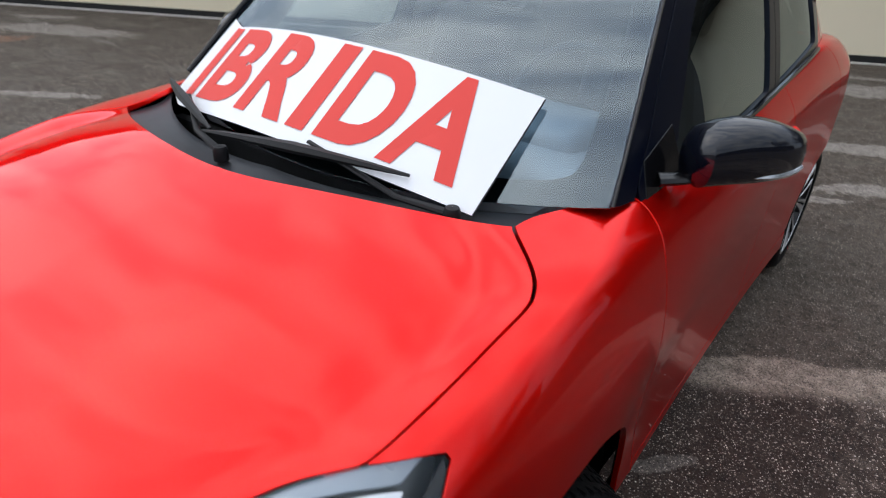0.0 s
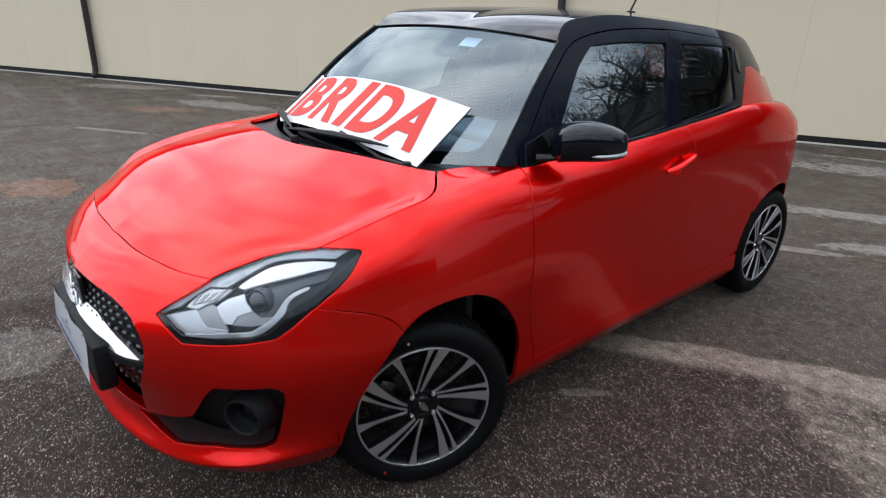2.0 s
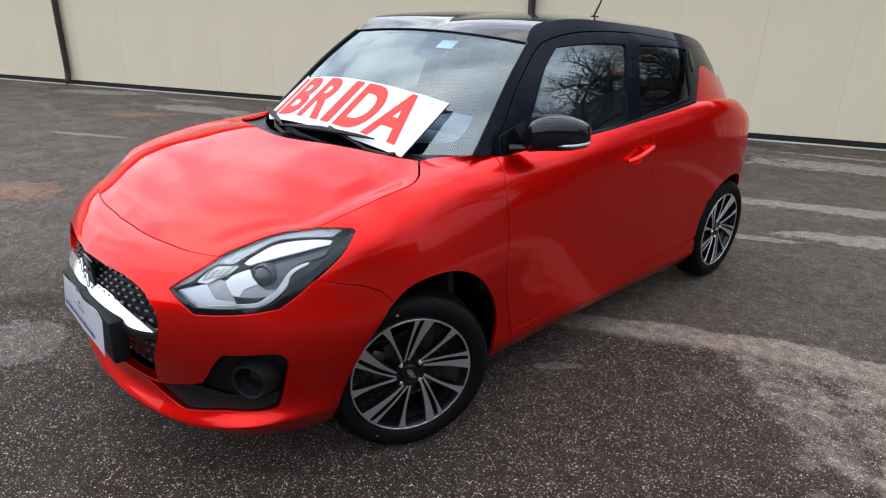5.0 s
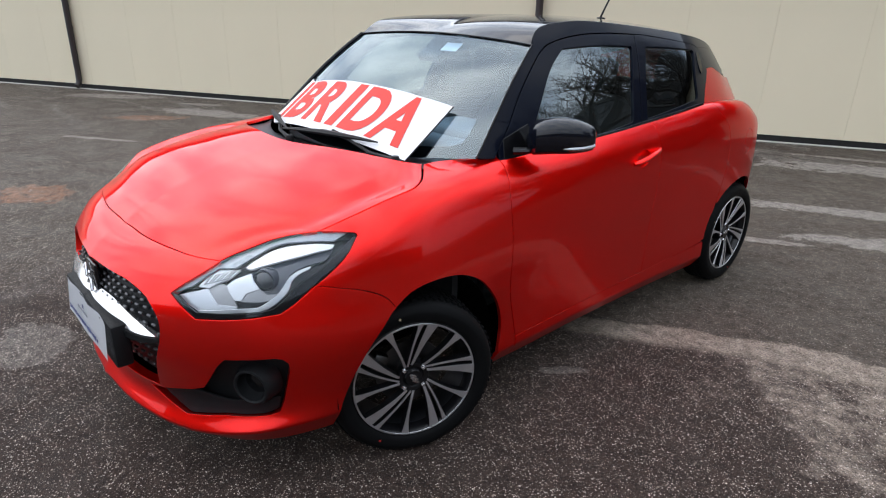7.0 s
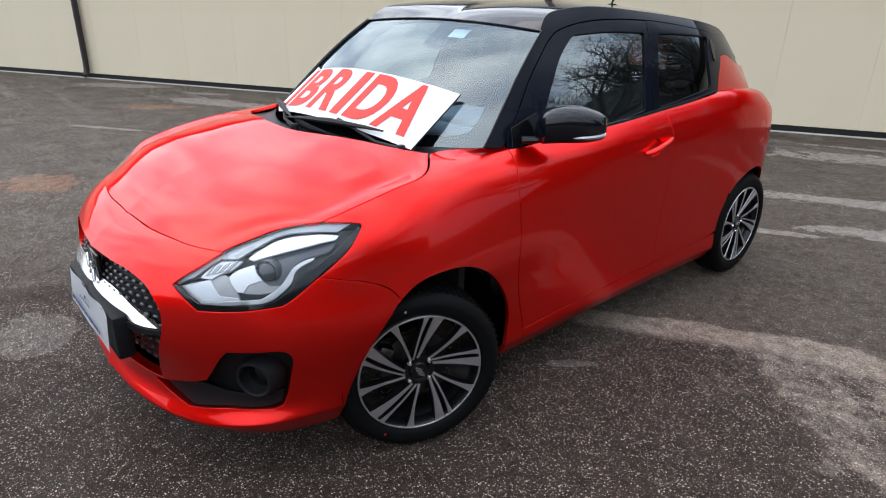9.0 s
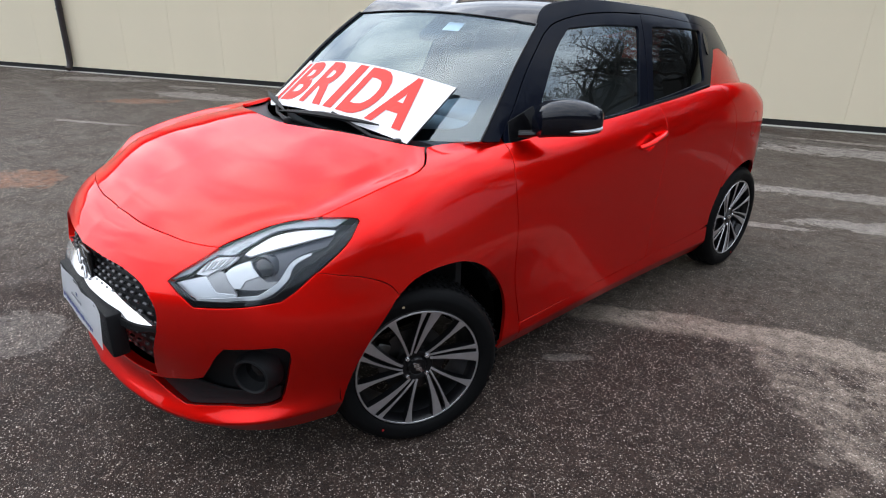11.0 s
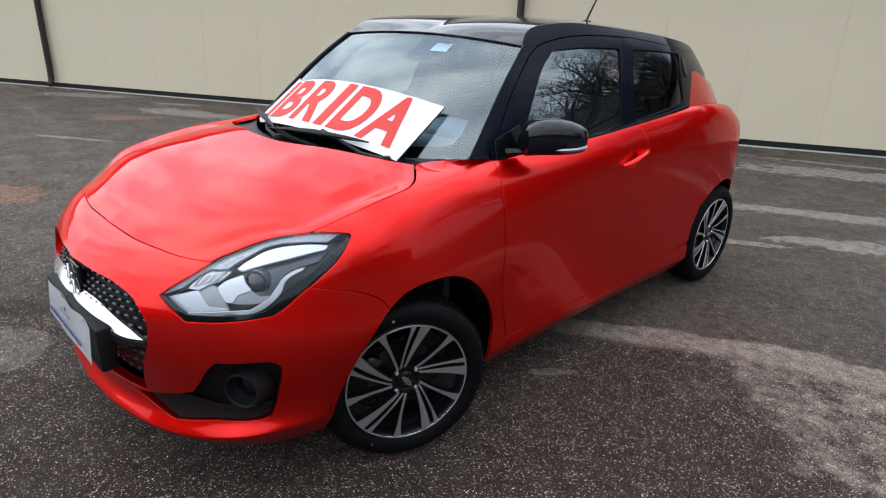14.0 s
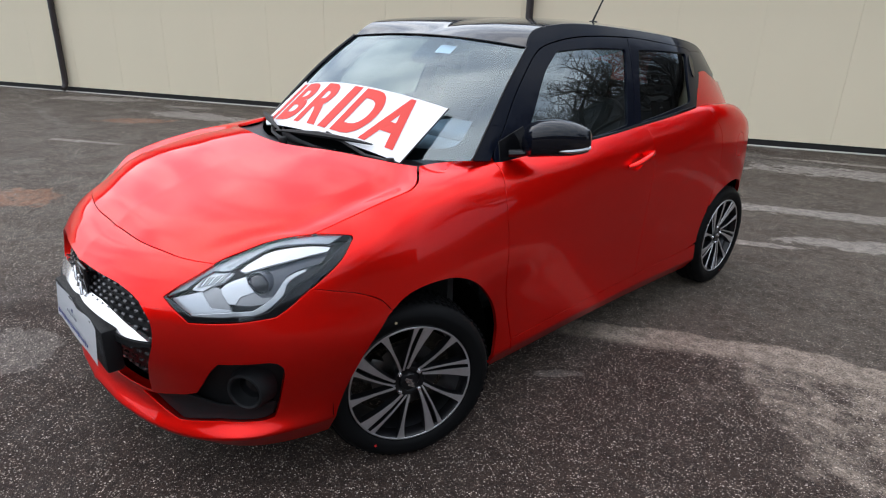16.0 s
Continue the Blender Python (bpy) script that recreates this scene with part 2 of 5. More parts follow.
def skin(s, v):
    """A point of the lower body on the car's left: s runs along the plan contour (0 at the front axle), v over the rails."""
    s, v = np.broadcast_arrays(np.asarray(s, float), np.asarray(v, float))
    c = contour(s)
    t = contour(np.clip(s + .01, S0, S1)) - contour(np.clip(s - .01, S0, S1))
    t /= np.linalg.norm(t, axis=-1, keepdims=True)
    prof = np.stack([_rd(s), _rz(s)], -1)                     # (..., rails, 2)
    vv = np.clip(v, 0, NR - 1)
    i = np.clip(vv.astype(int), 0, NR - 2)
    w = (vv - i)[..., None]

    def at(k):
        k = np.clip(k, 0, NR - 1)
        return np.take_along_axis(prof, k[..., None, None].repeat(2, -1), -2)[..., 0, :]
    p0, p1, p2, p3 = at(i - 1), at(i), at(i + 1), at(i + 2)
    m1 = np.where(((i > 1) )[..., None], (p2 - p0) / 2, p2 - p1)      # rail 1 is a crease
    m2 = np.where(((i < NR - 2) & (i > 0))[..., None], (p3 - p1) / 2, p2 - p1)
    q = (2 * w**3 - 3 * w**2 + 1) * p1 + (w**3 - 2 * w**2 + w) * m1 + (-2 * w**3 + 3 * w**2) * p2 + (w**3 - w**2) * m2
    d, z = q[..., 0], q[..., 1]
    return np.stack([c[..., 0] - t[..., 1] * d, c[..., 1] + t[..., 0] * d, z], -1)


GY = [.2, .5, .85, 1.2, 1.6, 2.0, 2.4, 2.7, 2.95]
GREEN_X = [[.735, .755, .772, .78, .782, .772, .710, .61, .50],
           [.655, .676, .692, .702, .704, .692, .612, .51, .42],
           [.56, .58, .595, .61, .613, .598, .515, .42, .35]]
GREEN_Z = [[.93, .95, .955, .96, 1.0, 1.05, 1.07, 1.07, 1.06],
           [1.12, 1.16, 1.19, 1.21, 1.24, 1.26, 1.25, 1.22, 1.20],
           [1.33, 1.37, 1.395, 1.42, 1.425, 1.415, 1.385, 1.34, 1.29]]
_gx, _gz = spline(GY, np.array(GREEN_X).T), spline(GY, np.array(GREEN_Z).T)


def green(y, v):
    """The greenhouse's side on the car's left: y along the car, v from 0 at the belt to 2 at the roof rail (a parabola in between)."""
    y, v = np.broadcast_arrays(np.asarray(y, float), np.asarray(v, float))
    l0, l1, l2 = (v - 1) * (v - 2) / 2, v * (2 - v), v * (v - 1) / 2
    gx, gz = _gx(y), _gz(y)
    return np.stack([gx[..., 0] * l0 + gx[..., 1] * l1 + gx[..., 2] * l2, y, gz[..., 0] * l0 + gz[..., 1] * l1 + gz[..., 2] * l2], -1)
# ---- mesh helpers ----
from mathutils.geometry import delaunay_2d_cdt


def mesh_of(name, verts, faces, normals=None, smooth=True):
    me = bpy.data.meshes.new(name)
    me.from_pydata([tuple(map(float, v)) for v in verts], [], [tuple(map(int, f)) for f in faces])
    me.update()
    if smooth:
        me.polygons.foreach_set("use_smooth", [True] * len(me.polygons))
    if normals is not None:
        me.normals_split_custom_set_from_vertices([tuple(map(float, v)) for v in normals])
    return me


def ramp_of(x, a, b):
    t = min(1.0, max(0.0, (x - a) / (b - a)))
    return t * t * (3 - 2 * t)


def skewed(me):
    """The hood and cowl lie a little askew: their far half is set forward."""
    for v in me.vertices:
        x, y, z = v.co
        k = ramp_of(y, -.75, -.10) * (1 - ramp_of(y, .15, .75)) * ramp_of(z, .62, .90)
        v.co.y = y - .105 * min(1.3, max(0.0, .59 - x)) * k
    me.update()
    return me


def part(name, data, mat, parent=None, label=""):
    """One mesh object under a thing or a part, from a bmesh or a mesh."""
    if isinstance(data, bmesh.types.BMesh):
        me = bpy.data.meshes.new(name)
        bmesh.ops.recalc_face_normals(data, faces=data.faces)
        data.to_mesh(me)
        data.free()
        me.polygons.foreach_set("use_smooth", [True] * len(me.polygons))
        me.set_sharp_from_angle(angle=radians(38))
    else:
        me = data
    if mat is not None:
        me.materials.append(mat)
    ob = new(name, me)
    ob.parent = parent
    if label:
        tagged(ob, label)
    return ob


def dense(pts, h, closed=False):
    """A polyline resampled to steps of about h, its corners kept."""
    pts = np.asarray(pts, float)
    if closed:
        pts = np.vstack([pts, pts[:1]])
    out = []
    for a, b in zip(pts[:-1], pts[1:]):
        n = max(1, int(round(np.linalg.norm(b - a) / h)))
        out += [a + (b - a) * k / n for k in range(n)]
    if not closed:
        out.append(pts[-1])
    return np.array(out)


def curve(pts, n=8):
    """A Catmull-Rom line through the points."""
    p = np.asarray(pts, float)
    q = np.vstack([2 * p[0] - p[1], p, 2 * p[-1] - p[-2]])
    t = np.linspace(0, 1, n, endpoint=False)[:, None]
    out = [0.5 * (2 * q[i] + (q[i + 1] - q[i - 1]) * t + (2 * q[i - 1] - 5 * q[i] + 4 * q[i + 1] - q[i + 2]) * t**2
                  + (3 * q[i] - q[i - 1] - 3 * q[i + 1] + q[i + 2]) * t**3) for i in range(1, len(q) - 2)]
    return np.vstack(out + [p[-1:]])


def loop_of(*runs):
    """Joins runs of points into one closed outline, dropping doubled points."""
    pts = np.vstack([np.atleast_2d(np.asarray(r, float)) for r in runs])
    keep = np.r_[True, np.linalg.norm(np.diff(pts, axis=0), axis=1) > 1e-5]
    pts = pts[keep]
    return pts[:-1] if np.linalg.norm(pts[0] - pts[-1]) < 1e-5 else pts


def inside(poly, pts):
    x, y = pts[:, 0][:, None], pts[:, 1][:, None]
    a, b = poly, np.roll(poly, -1, 0)
    dy = np.where(np.abs(b[:, 1] - a[:, 1]) < 1e-12, 1e-12, b[:, 1] - a[:, 1])
    hit = ((a[:, 1] > y) != (b[:, 1] > y)) & (x < (b[:, 0] - a[:, 0]) * (y - a[:, 1]) / dy + a[:, 0])
    return hit.sum(1) % 2 == 1


def from_edge(poly, pts):
    a, b = poly[None], np.roll(poly, -1, 0)[None]
    p = pts[:, None]
    d = b - a
    t = np.clip(((p - a) * d).sum(-1) / np.maximum((d * d).sum(-1), 1e-12), 0, 1)
    return np.linalg.norm(p - a - t[..., None] * d, axis=-1).min(1)


def area(poly):
    x, y = poly[:, 0], poly[:, 1]
    return 0.5 * (x * np.roll(y, -1) - y * np.roll(x, -1)).sum()


def grown(poly, by):
    """The outline moved outwards (inwards: minus) by a distance."""
    poly = poly if area(poly) > 0 else poly[::-1]
    t = np.roll(poly, -1, 0) - np.roll(poly, 1, 0)
    t /= np.maximum(np.linalg.norm(t, axis=1, keepdims=True), 1e-9)
    return poly + by * np.stack([t[:, 1], -t[:, 0]], 1)


def normals_of(f, u, v, e=2e-3):
    n = np.cross(f(u + e, v) - f(u - e, v), f(u, v + e * 5) - f(u, v - e * 5))
    return n / np.maximum(np.linalg.norm(n, axis=-1, keepdims=True), 1e-9)


def sheet(name, f, outline, holes=(), step=0.022, vs=0.1, flange=0.014, gap=0.0016, both=False, mirror=False, sink=0.0, mid=None):
    """A panel of the surface f(u, v) within an outline, less its holes, with its edges turned in. vs: metres to one v.
    sink: how far it lies under the surface. mid: the u of the car's middle, where a panel joins its mirrored half."""
    k = np.array([1.0, vs])

    def ready(poly, by):
        poly = dense(np.asarray(poly, float) * k, step * 0.6, True)
        poly = poly if area(poly) > 0 else poly[::-1]
        q = grown(poly, by)
        if mid is not None:
            on = np.abs(poly[:, 0] - mid) < 1e-4
            q[on, 0] = mid
        return q
    outer, inner = ready(outline, -gap), [ready(h, gap) for h in holes]
    lo, hi = outer.min(0), outer.max(0)
    gx, gy = np.meshgrid(np.arange(lo[0], hi[0], step), np.arange(lo[1], hi[1], step), indexing="ij")
    g = np.stack([gx.ravel(), gy.ravel()], 1)
    ok = inside(outer, g)
    for h in inner:
        ok &= ~inside(h, g)
    g = g[ok]
    for loop in (outer, *inner):
        if len(g):
            g = g[from_edge(loop, g) > step * 0.55]
    pts, edges = [], []
    for loop in (outer, *inner):
        n0 = len(pts)
        pts += list(loop)
        edges += [(n0 + i, n0 + (i + 1) % len(loop)) for i in range(len(loop))]
    pts += list(g)
    vo, _, fo, *_ = delaunay_2d_cdt([Vector(p) for p in pts], edges, [], 1, 1e-6)
    uv = np.array([tuple(p) for p in vo])
    tri = np.array([t for t in fo if len(t) == 3])
    cen = uv[tri].mean(1)
    ok = inside(outer, cen)
    for h in inner:
        ok &= ~inside(h, cen)
    tri = tri[ok]
    u, v = uv[:, 0], uv[:, 1] / vs
    P, N = f(u, v), normals_of(f, u, v)
    if mid is not None:
        c = np.abs(u - mid) < 1e-4
        P[c, 0] = 0
        N[c, 0] = 0
        N /= np.maximum(np.linalg.norm(N, axis=1, keepdims=True), 1e-9)
    P = P - N * sink
    V, M, F = P, N, tri
    if flange:
        count = {}
        for t in tri:
            for a, b in ((t[0], t[1]), (t[1], t[2]), (t[2], t[0])):
                key = (min(a, b), max(a, b))
                count[key] = None if key in count else (a, b)
        rim = np.array([ab for ab in count.values() if ab is not None and not (mid is not None and abs(P[ab[0], 0]) < 1e-4 and abs(P[ab[1], 0]) < 1e-4)])
        side = np.zeros_like(P)
        out = np.cross(P[rim[:, 1]] - P[rim[:, 0]], N[rim[:, 0]] + N[rim[:, 1]])
        np.add.at(side, rim[:, 0], out)
        np.add.at(side, rim[:, 1], out)
        ids = np.unique(rim)
        side = side[ids] / np.maximum(np.linalg.norm(side[ids], axis=1, keepdims=True), 1e-9)
        r = 0.0015
        ring1, ring2 = P[ids] + side * r - N[ids] * r, P[ids] + side * r - N[ids] * flange
        if mid is not None:
            c = np.abs(P[ids, 0]) < 1e-4
            ring1[c, 0] = ring2[c, 0] = 0
        n0, k_ = len(P), len(ids)
        at = {i: j for j, i in enumerate(ids)}
        quads = []
        for a, b in rim:
            i, j = at[a], at[b]
            quads += [(b, a, n0 + i), (b, n0 + i, n0 + j), (n0 + j, n0 + i, n0 + k_ + i), (n0 + j, n0 + k_ + i, n0 + k_ + j)]
        V, M, F = np.vstack([P, ring1, ring2]), np.vstack([N, side, side]), np.vstack([tri, np.array(quads)])
    flip = np.array([-1.0, 1, 1])
    if mirror:
        V, M, F = V * flip, M * flip, F[:, ::-1]
    if both:
        weld = np.abs(V[:, 0]) < 1e-6 if mid is not None else np.zeros(len(V), bool)
        ids = np.where(weld, np.arange(len(V)), len(V) + np.cumsum(~weld) - 1)
        V, M, F = np.vstack([V, (V * flip)[~weld]]), np.vstack([M, (M * flip)[~weld]]), np.vstack([F, ids[F[:, ::-1]]])
    return skewed(mesh_of(name, V, F, M)) if name in SKEWED else mesh_of(name, V, F, M)


SKEWED = {"front_bumper", "hood", "front_fender", "cowl", "inner_body", "hood_lining", "headlight", "lens", "bezel", "reflector", "daytime_strip"}


def sunk(f, by):
    """The surface that lies by metres under f."""
    return lambda u, v: f(u, v) - normals_of(f, np.asarray(u, float), np.asarray(v, float)) * by


def v_at(s, z):
    """The rail coordinate at which the skin has the height z."""
    vs_ = np.linspace(0, NR - 1, 400)
    zz = skin(np.full(400, float(s)), vs_)[:, 2]
    return float(np.interp(z, zz, vs_))


def box_bm(bm, size, at=(0, 0, 0), turn=None, bevel=0.0, segs=2):
    """Adds a bevelled box to a bmesh."""
    r = bmesh.ops.create_cube(bm, size=1)
    m = Matrix.Translation(at) @ (turn.to_4x4() if turn is not None else Matrix()) @ Matrix.Diagonal((*size, 1))
    bmesh.ops.transform(bm, matrix=m, verts=r["verts"])
    if bevel:
        es = list({e for v in r["verts"] for e in v.link_edges})
        bmesh.ops.bevel(bm, geom=es, offset=bevel, segments=segs, profile=0.5, affect="EDGES")
    return bm


def lathe(profile, n=64, axis="X"):
    """A turned body from (radius, along) pairs about an axis."""
    bm = bmesh.new()
    rings = []
    for r, h in profile:
        ring = []
        for k in range(n):
            a = 2 * math.pi * k / n
            ring.append(bm.verts.new((h, r * math.cos(a), r * math.sin(a)) if axis == "X" else (r * math.cos(a), r * math.sin(a), h)))
        rings.append(ring)
    for a, b in zip(rings[:-1], rings[1:]):
        for k in range(n):
            bm.faces.new((a[k], a[(k + 1) % n], b[(k + 1) % n], b[k]))
    return bm


def tube(bm, pts, radius, n=8, flat=1.0):
    """Adds a round (or flattened) rod along points; radius may be a list."""
    pts = [Vector(p) for p in pts]
    radii = radius if isinstance(radius, (list, tuple)) else [radius] * len(pts)
    rings, up = [], Vector((0, 0, 1))
    for i, p in enumerate(pts):
        d = (pts[min(i + 1, len(pts) - 1)] - pts[max(i - 1, 0)]).normalized()
        a = d.cross(up if abs(d.z) < 0.95 else Vector((0, 1, 0))).normalized()
        b = a.cross(d)
        rings.append([bm.verts.new(p + radii[i] * (math.cos(2 * math.pi * k / n) * a + flat * math.sin(2 * math.pi * k / n) * b)) for k in range(n)])
    for r0, r1 in zip(rings[:-1], rings[1:]):
        for k in range(n):
            bm.faces.new((r0[k], r0[(k + 1) % n], r1[(k + 1) % n], r1[k]))
    bm.faces.new(rings[0][::-1])
    bm.faces.new(rings[-1])
    return bm


def coons(left, right, low, high):
    """A patch over the unit square: left and right are functions of v (u = 0 and 1), low and high of u (v = 0 and 1)."""
    c00, c10, c01, c11 = low(0.0), low(1.0), high(0.0), high(1.0)

    def f(u, v):
        u, v = np.asarray(u, float)[..., None], np.asarray(v, float)[..., None]
        a = (1 - u) * left(v[..., 0]) + u * right(v[..., 0])
        b = (1 - v) * low(u[..., 0]) + v * high(u[..., 0])
        return a + b - ((1 - u) * (1 - v) * c00 + u * (1 - v) * c10 + (1 - u) * v * c01 + u * v * c11)
    return f


def along(pts):
    """A function of 0..1 along a smooth line through 3D points, by length."""
    p = np.asarray(pts, float)
    t = np.r_[0, np.cumsum(np.linalg.norm(np.diff(p, axis=0), axis=1))]
    return spline(t / t[-1], p)

# ---- the car: two-tone hatchback, nose towards -y, its left side at +x ----
car = tagged(new("car"), "red five-door hatchback with black roof, parked on asphalt", "car")
SIDES = (False, True)

LAMP_LOW = [(-.842, 4.80), (-.80, 4.47), (-.742, 4.09), (-.612, 4.05), (-.482, 4.02), (-.435, 4.20), (-.371, 4.54), (-.266, 5.12), (-.205, 5.80)]
LAMP_TOP = [(-.207, 5.95), (-.310, 6.82), (-.415, 7.22), (-.528, 7.14), (-.640, 6.68), (-.700, 6.22), (-.761, 5.52), (-.842, 4.80)]
LAMP = loop_of(curve(LAMP_LOW[:3], 6), curve(LAMP_LOW[2:5], 6), curve(LAMP_LOW[4:], 6), curve(LAMP_TOP, 6))
ARCH_F = [(-.318, 0), (-.289, 1.77), (-.229, 2.75), (-.133, 3.44), (-.046, 3.70), (.067, 3.77), (.182, 3.69), (.292, 3.36), (.385, 2.77), (.423, 2.15), (.418, 1.51), (.405, .9), (.40, 0)]
HOOD_SIDE = [(-.313, 6.87), (-.197, 7.03), (-.046, 6.95), (.055, 6.98), (.100, 7.12), (.145, 7.37), (.225, 7.90)]
FRONT_SEAM = [(S0, 7.12), (-1.225, 7.03), (-.983, 6.78), (-.854, 6.50), (-.700, 6.22)]
BUMPER_SEAM = [(-.371, 4.54), (-.298, 4.32), (-.228, 4.12), (-.155, 3.82), (-.118, 3.53)]
DOOR_F = [(.478, 7.85), (.484, 7.0), (.477, 6.47), (.456, 5.48), (.451, 4.56), (.468, 3.0), (.500, 2.0), (.515, 1.35)]
DOOR_MID = [(1.47, 7.9), (1.49, 6.5), (1.50, 4.5), (1.49, 2.5), (1.47, 1.5)]
CUP = [(1.345 + .052 * math.cos(a), 5.50 + .36 * math.sin(a)) for a in np.linspace(0, 2 * math.pi, 24, endpoint=False)]
SILL = [(.515, 1.35), (.94, 1.43), (1.47, 1.55), (2.0, 1.68)]


def arc_sv(yc, zc, r, a0, a1, n=24):
    """An arc of the side view as skin coordinates."""
    out = []
    for a in np.radians(np.linspace(a0, a1, n)):
        s, z = yc + r * math.cos(a), zc + r * math.sin(a)
        out.append((s, v_at(s, z)))
    return out


ARCH_R = arc_sv(2.425, .325, .335, 183, -2, 26)

# front bumper with its openings
GRILLE = loop_of(curve([(S0, 5.13), (-1.114, 5.10), (-1.0, 4.88), (-.935, 4.60)], 6), curve([(-.935, 4.60), (-.885, 4.12), (-.868, 3.75), (-.873, 3.35)], 5),
                 [(-.895, 3.0), (-.92, 2.70), (-.95, 2.40)], [(-.965, 2.14), (-1.1, 2.08), (S0, 2.06)])
FOG = loop_of([(-.659, 3.07), (-.684, 2.91), (-.72, 2.62), (-.754, 2.40), (-.80, 2.31), (-.864, 2.23), (-.93, 2.13), (-1.03, 2.00)], [(-1.0, 1.93), (-.919, 1.72), (-.843, 1.52)],
              [(-.80, 1.57), (-.687, 1.71), (-.60, 1.70), (-.54, 1.70), (-.508, 1.78), (-.492, 2.10), (-.467, 2.76), (-.470, 2.90), (-.485, 3.0), (-.51, 3.05)])
bumper_outline = loop_of([(S0, 0), (S0, 7.12)], curve(FRONT_SEAM, 6), curve(LAMP_TOP[5:], 6), curve(LAMP_LOW[:3], 6), curve(LAMP_LOW[2:5], 6), curve([LAMP_LOW[4], LAMP_LOW[5], LAMP_LOW[6]], 6),
                         curve(BUMPER_SEAM, 6), curve(ARCH_F[:4], 6)[::-1], [(S0, 0)])
part("front_bumper", sheet("front_bumper", skin, bumper_outline, [GRILLE, FOG], both=True, mid=S0, flange=.03, gap=.0008), RED, car, "red painted front bumper and nose")

# hood: a patch between the seams and the middle line
hood_edge = along(np.vstack([skin(*np.array(curve([(-.700, 6.22), (-.640, 6.68), (-.528, 7.14), (-.415, 7.22), (-.313, 6.87)], 6)).T), skin(*np.array(curve(HOOD_SIDE, 6)).T)[1:]]))
hood_front = along(skin(*np.array(curve(FRONT_SEAM, 8)).T))
_hf = hood_front(0.0)
_he = hood_edge(1.0)
REAR_DIP = (_he[1] - .060) / _he[0] ** 2


def cowl_line(x):
    x = np.asarray(x, float)
    return np.stack([x, .060 + REAR_DIP * x**2, 1.020 + (_he[2] - 1.020) * (x / _he[0]) ** 2], -1)


hood_rear = lambda u: cowl_line(np.asarray(u) * _he[0])
hood_mid = along([(0, _hf[1], _hf[2]), (0, -.60, .840), (0, -.50, .878), (0, -.34, .928), (0, -.15, .977), (0, .060, 1.020)])
_hood = coons(hood_mid, hood_edge, hood_front, hood_rear)


def hood_skin(u, v):
    """The hood, with the shallow hollow that runs beside each raised edge."""
    p = _hood(u, v)
    w = np.asarray(u, float)
    p[..., 2] += 0.010 * np.sin(np.pi * np.clip(w, 0, 1)) ** 2 * np.clip(np.asarray(v, float), 0, 1) ** .5 - 0.024 * np.exp(-((w - .88) / .065) ** 2) * np.clip(v, 0, 1) * np.clip((1 - np.asarray(v)) * 5, 0, 1)
    return p


part("hood", sheet("hood", lambda u, v: hood_skin(u / .65, v / .9), [(0, 0), (.65, 0), (.65, .9), (0, .9)], vs=1, step=.02, both=True, mid=0.0, gap=.0055, flange=.02), RED, car, "red painted hood")

for far in SIDES:
    fender = loop_of(curve([LAMP_LOW[6], LAMP_LOW[7], LAMP_LOW[8]], 6), curve([LAMP_TOP[0], LAMP_TOP[1]], 3), curve(HOOD_SIDE, 6),
                     [(.279, 7.95), (.373, 7.98), (.437, 7.95), (.478, 7.85)], curve(DOOR_F[1:], 6), [(.515, .0)], [(.40, 0)], curve(ARCH_F[3:], 5)[::-1], curve(BUMPER_SEAM, 6)[::-1])
    part("front_fender", sheet("front_fender", skin, fender, mirror=far, gap=.0030), RED, car)
    door = part("front_door", sheet("front_door", skin, loop_of(curve(DOOR_F, 6), curve(SILL[:3], 5), curve(DOOR_MID[::-1], 6)), [CUP], mirror=far, gap=.0024), RED, car)
    part("handle_cup", sheet("handle_cup", skin, CUP, sink=.013, gap=-.003, flange=-.010, step=.01, mirror=far), RED, door, "red hollow behind the door handle")
    rear_out = loop_of(curve(DOOR_MID, 6), curve(SILL[2:], 5), [a for a in ARCH_R if a[0] < 2.16 and a[1] > 1.7], curve([(2.16, 3.0), (2.19, 4.2), (2.16, 5.6), (2.08, 6.8), (2.0, 7.9)], 6))
    part("rear_door", sheet("rear_door", skin, rear_out, mirror=far), RED, car)
    part("sill", sheet("sill", skin, loop_of([(.515, 0)], curve(SILL, 5), [(2.086, 1.70), (2.090, 1.40), (2.084, .8), (2.06, 0)]), mirror=far), RED, car)
    quarter = loop_of(curve([(2.0, 7.9), (2.08, 6.8), (2.16, 5.6), (2.19, 4.2), (2.16, 3.0)], 6), [a for a in ARCH_R if a[0] >= 2.17 and a[1] > 1.7], [(2.76, 2.4), (2.78, 4.0), (2.80, 5.3), (2.78, 7.9)])
    FLAP = [(2.43 + .055 * math.cos(a), 4.72 + .45 * math.sin(a)) for a in np.linspace(0, 2 * math.pi, 28, endpoint=False)]
    q = part("quarter_panel", sheet("quarter_panel", skin, quarter, [] if far else [FLAP], mirror=far, gap=.0028), RED, car)
    if not far:
        part("fuel_flap", sheet("fuel_flap", skin, FLAP), RED, q)
rear_bumper = loop_of([(S1, 0), (2.73, 0), (2.745, 1.7), (2.76, 2.4), (2.78, 4.0), (S1, 4.0)])
part("rear_bumper", sheet("rear_bumper", skin, rear_bumper, both=True, mid=S1, step=.04), RED, car)
part("tailgate", sheet("tailgate", skin, loop_of([(S1, 4.0), (3.0, 4.0), (3.0, 7.9), (S1, 7.9)]), both=True, mid=S1, step=.04), RED, car)
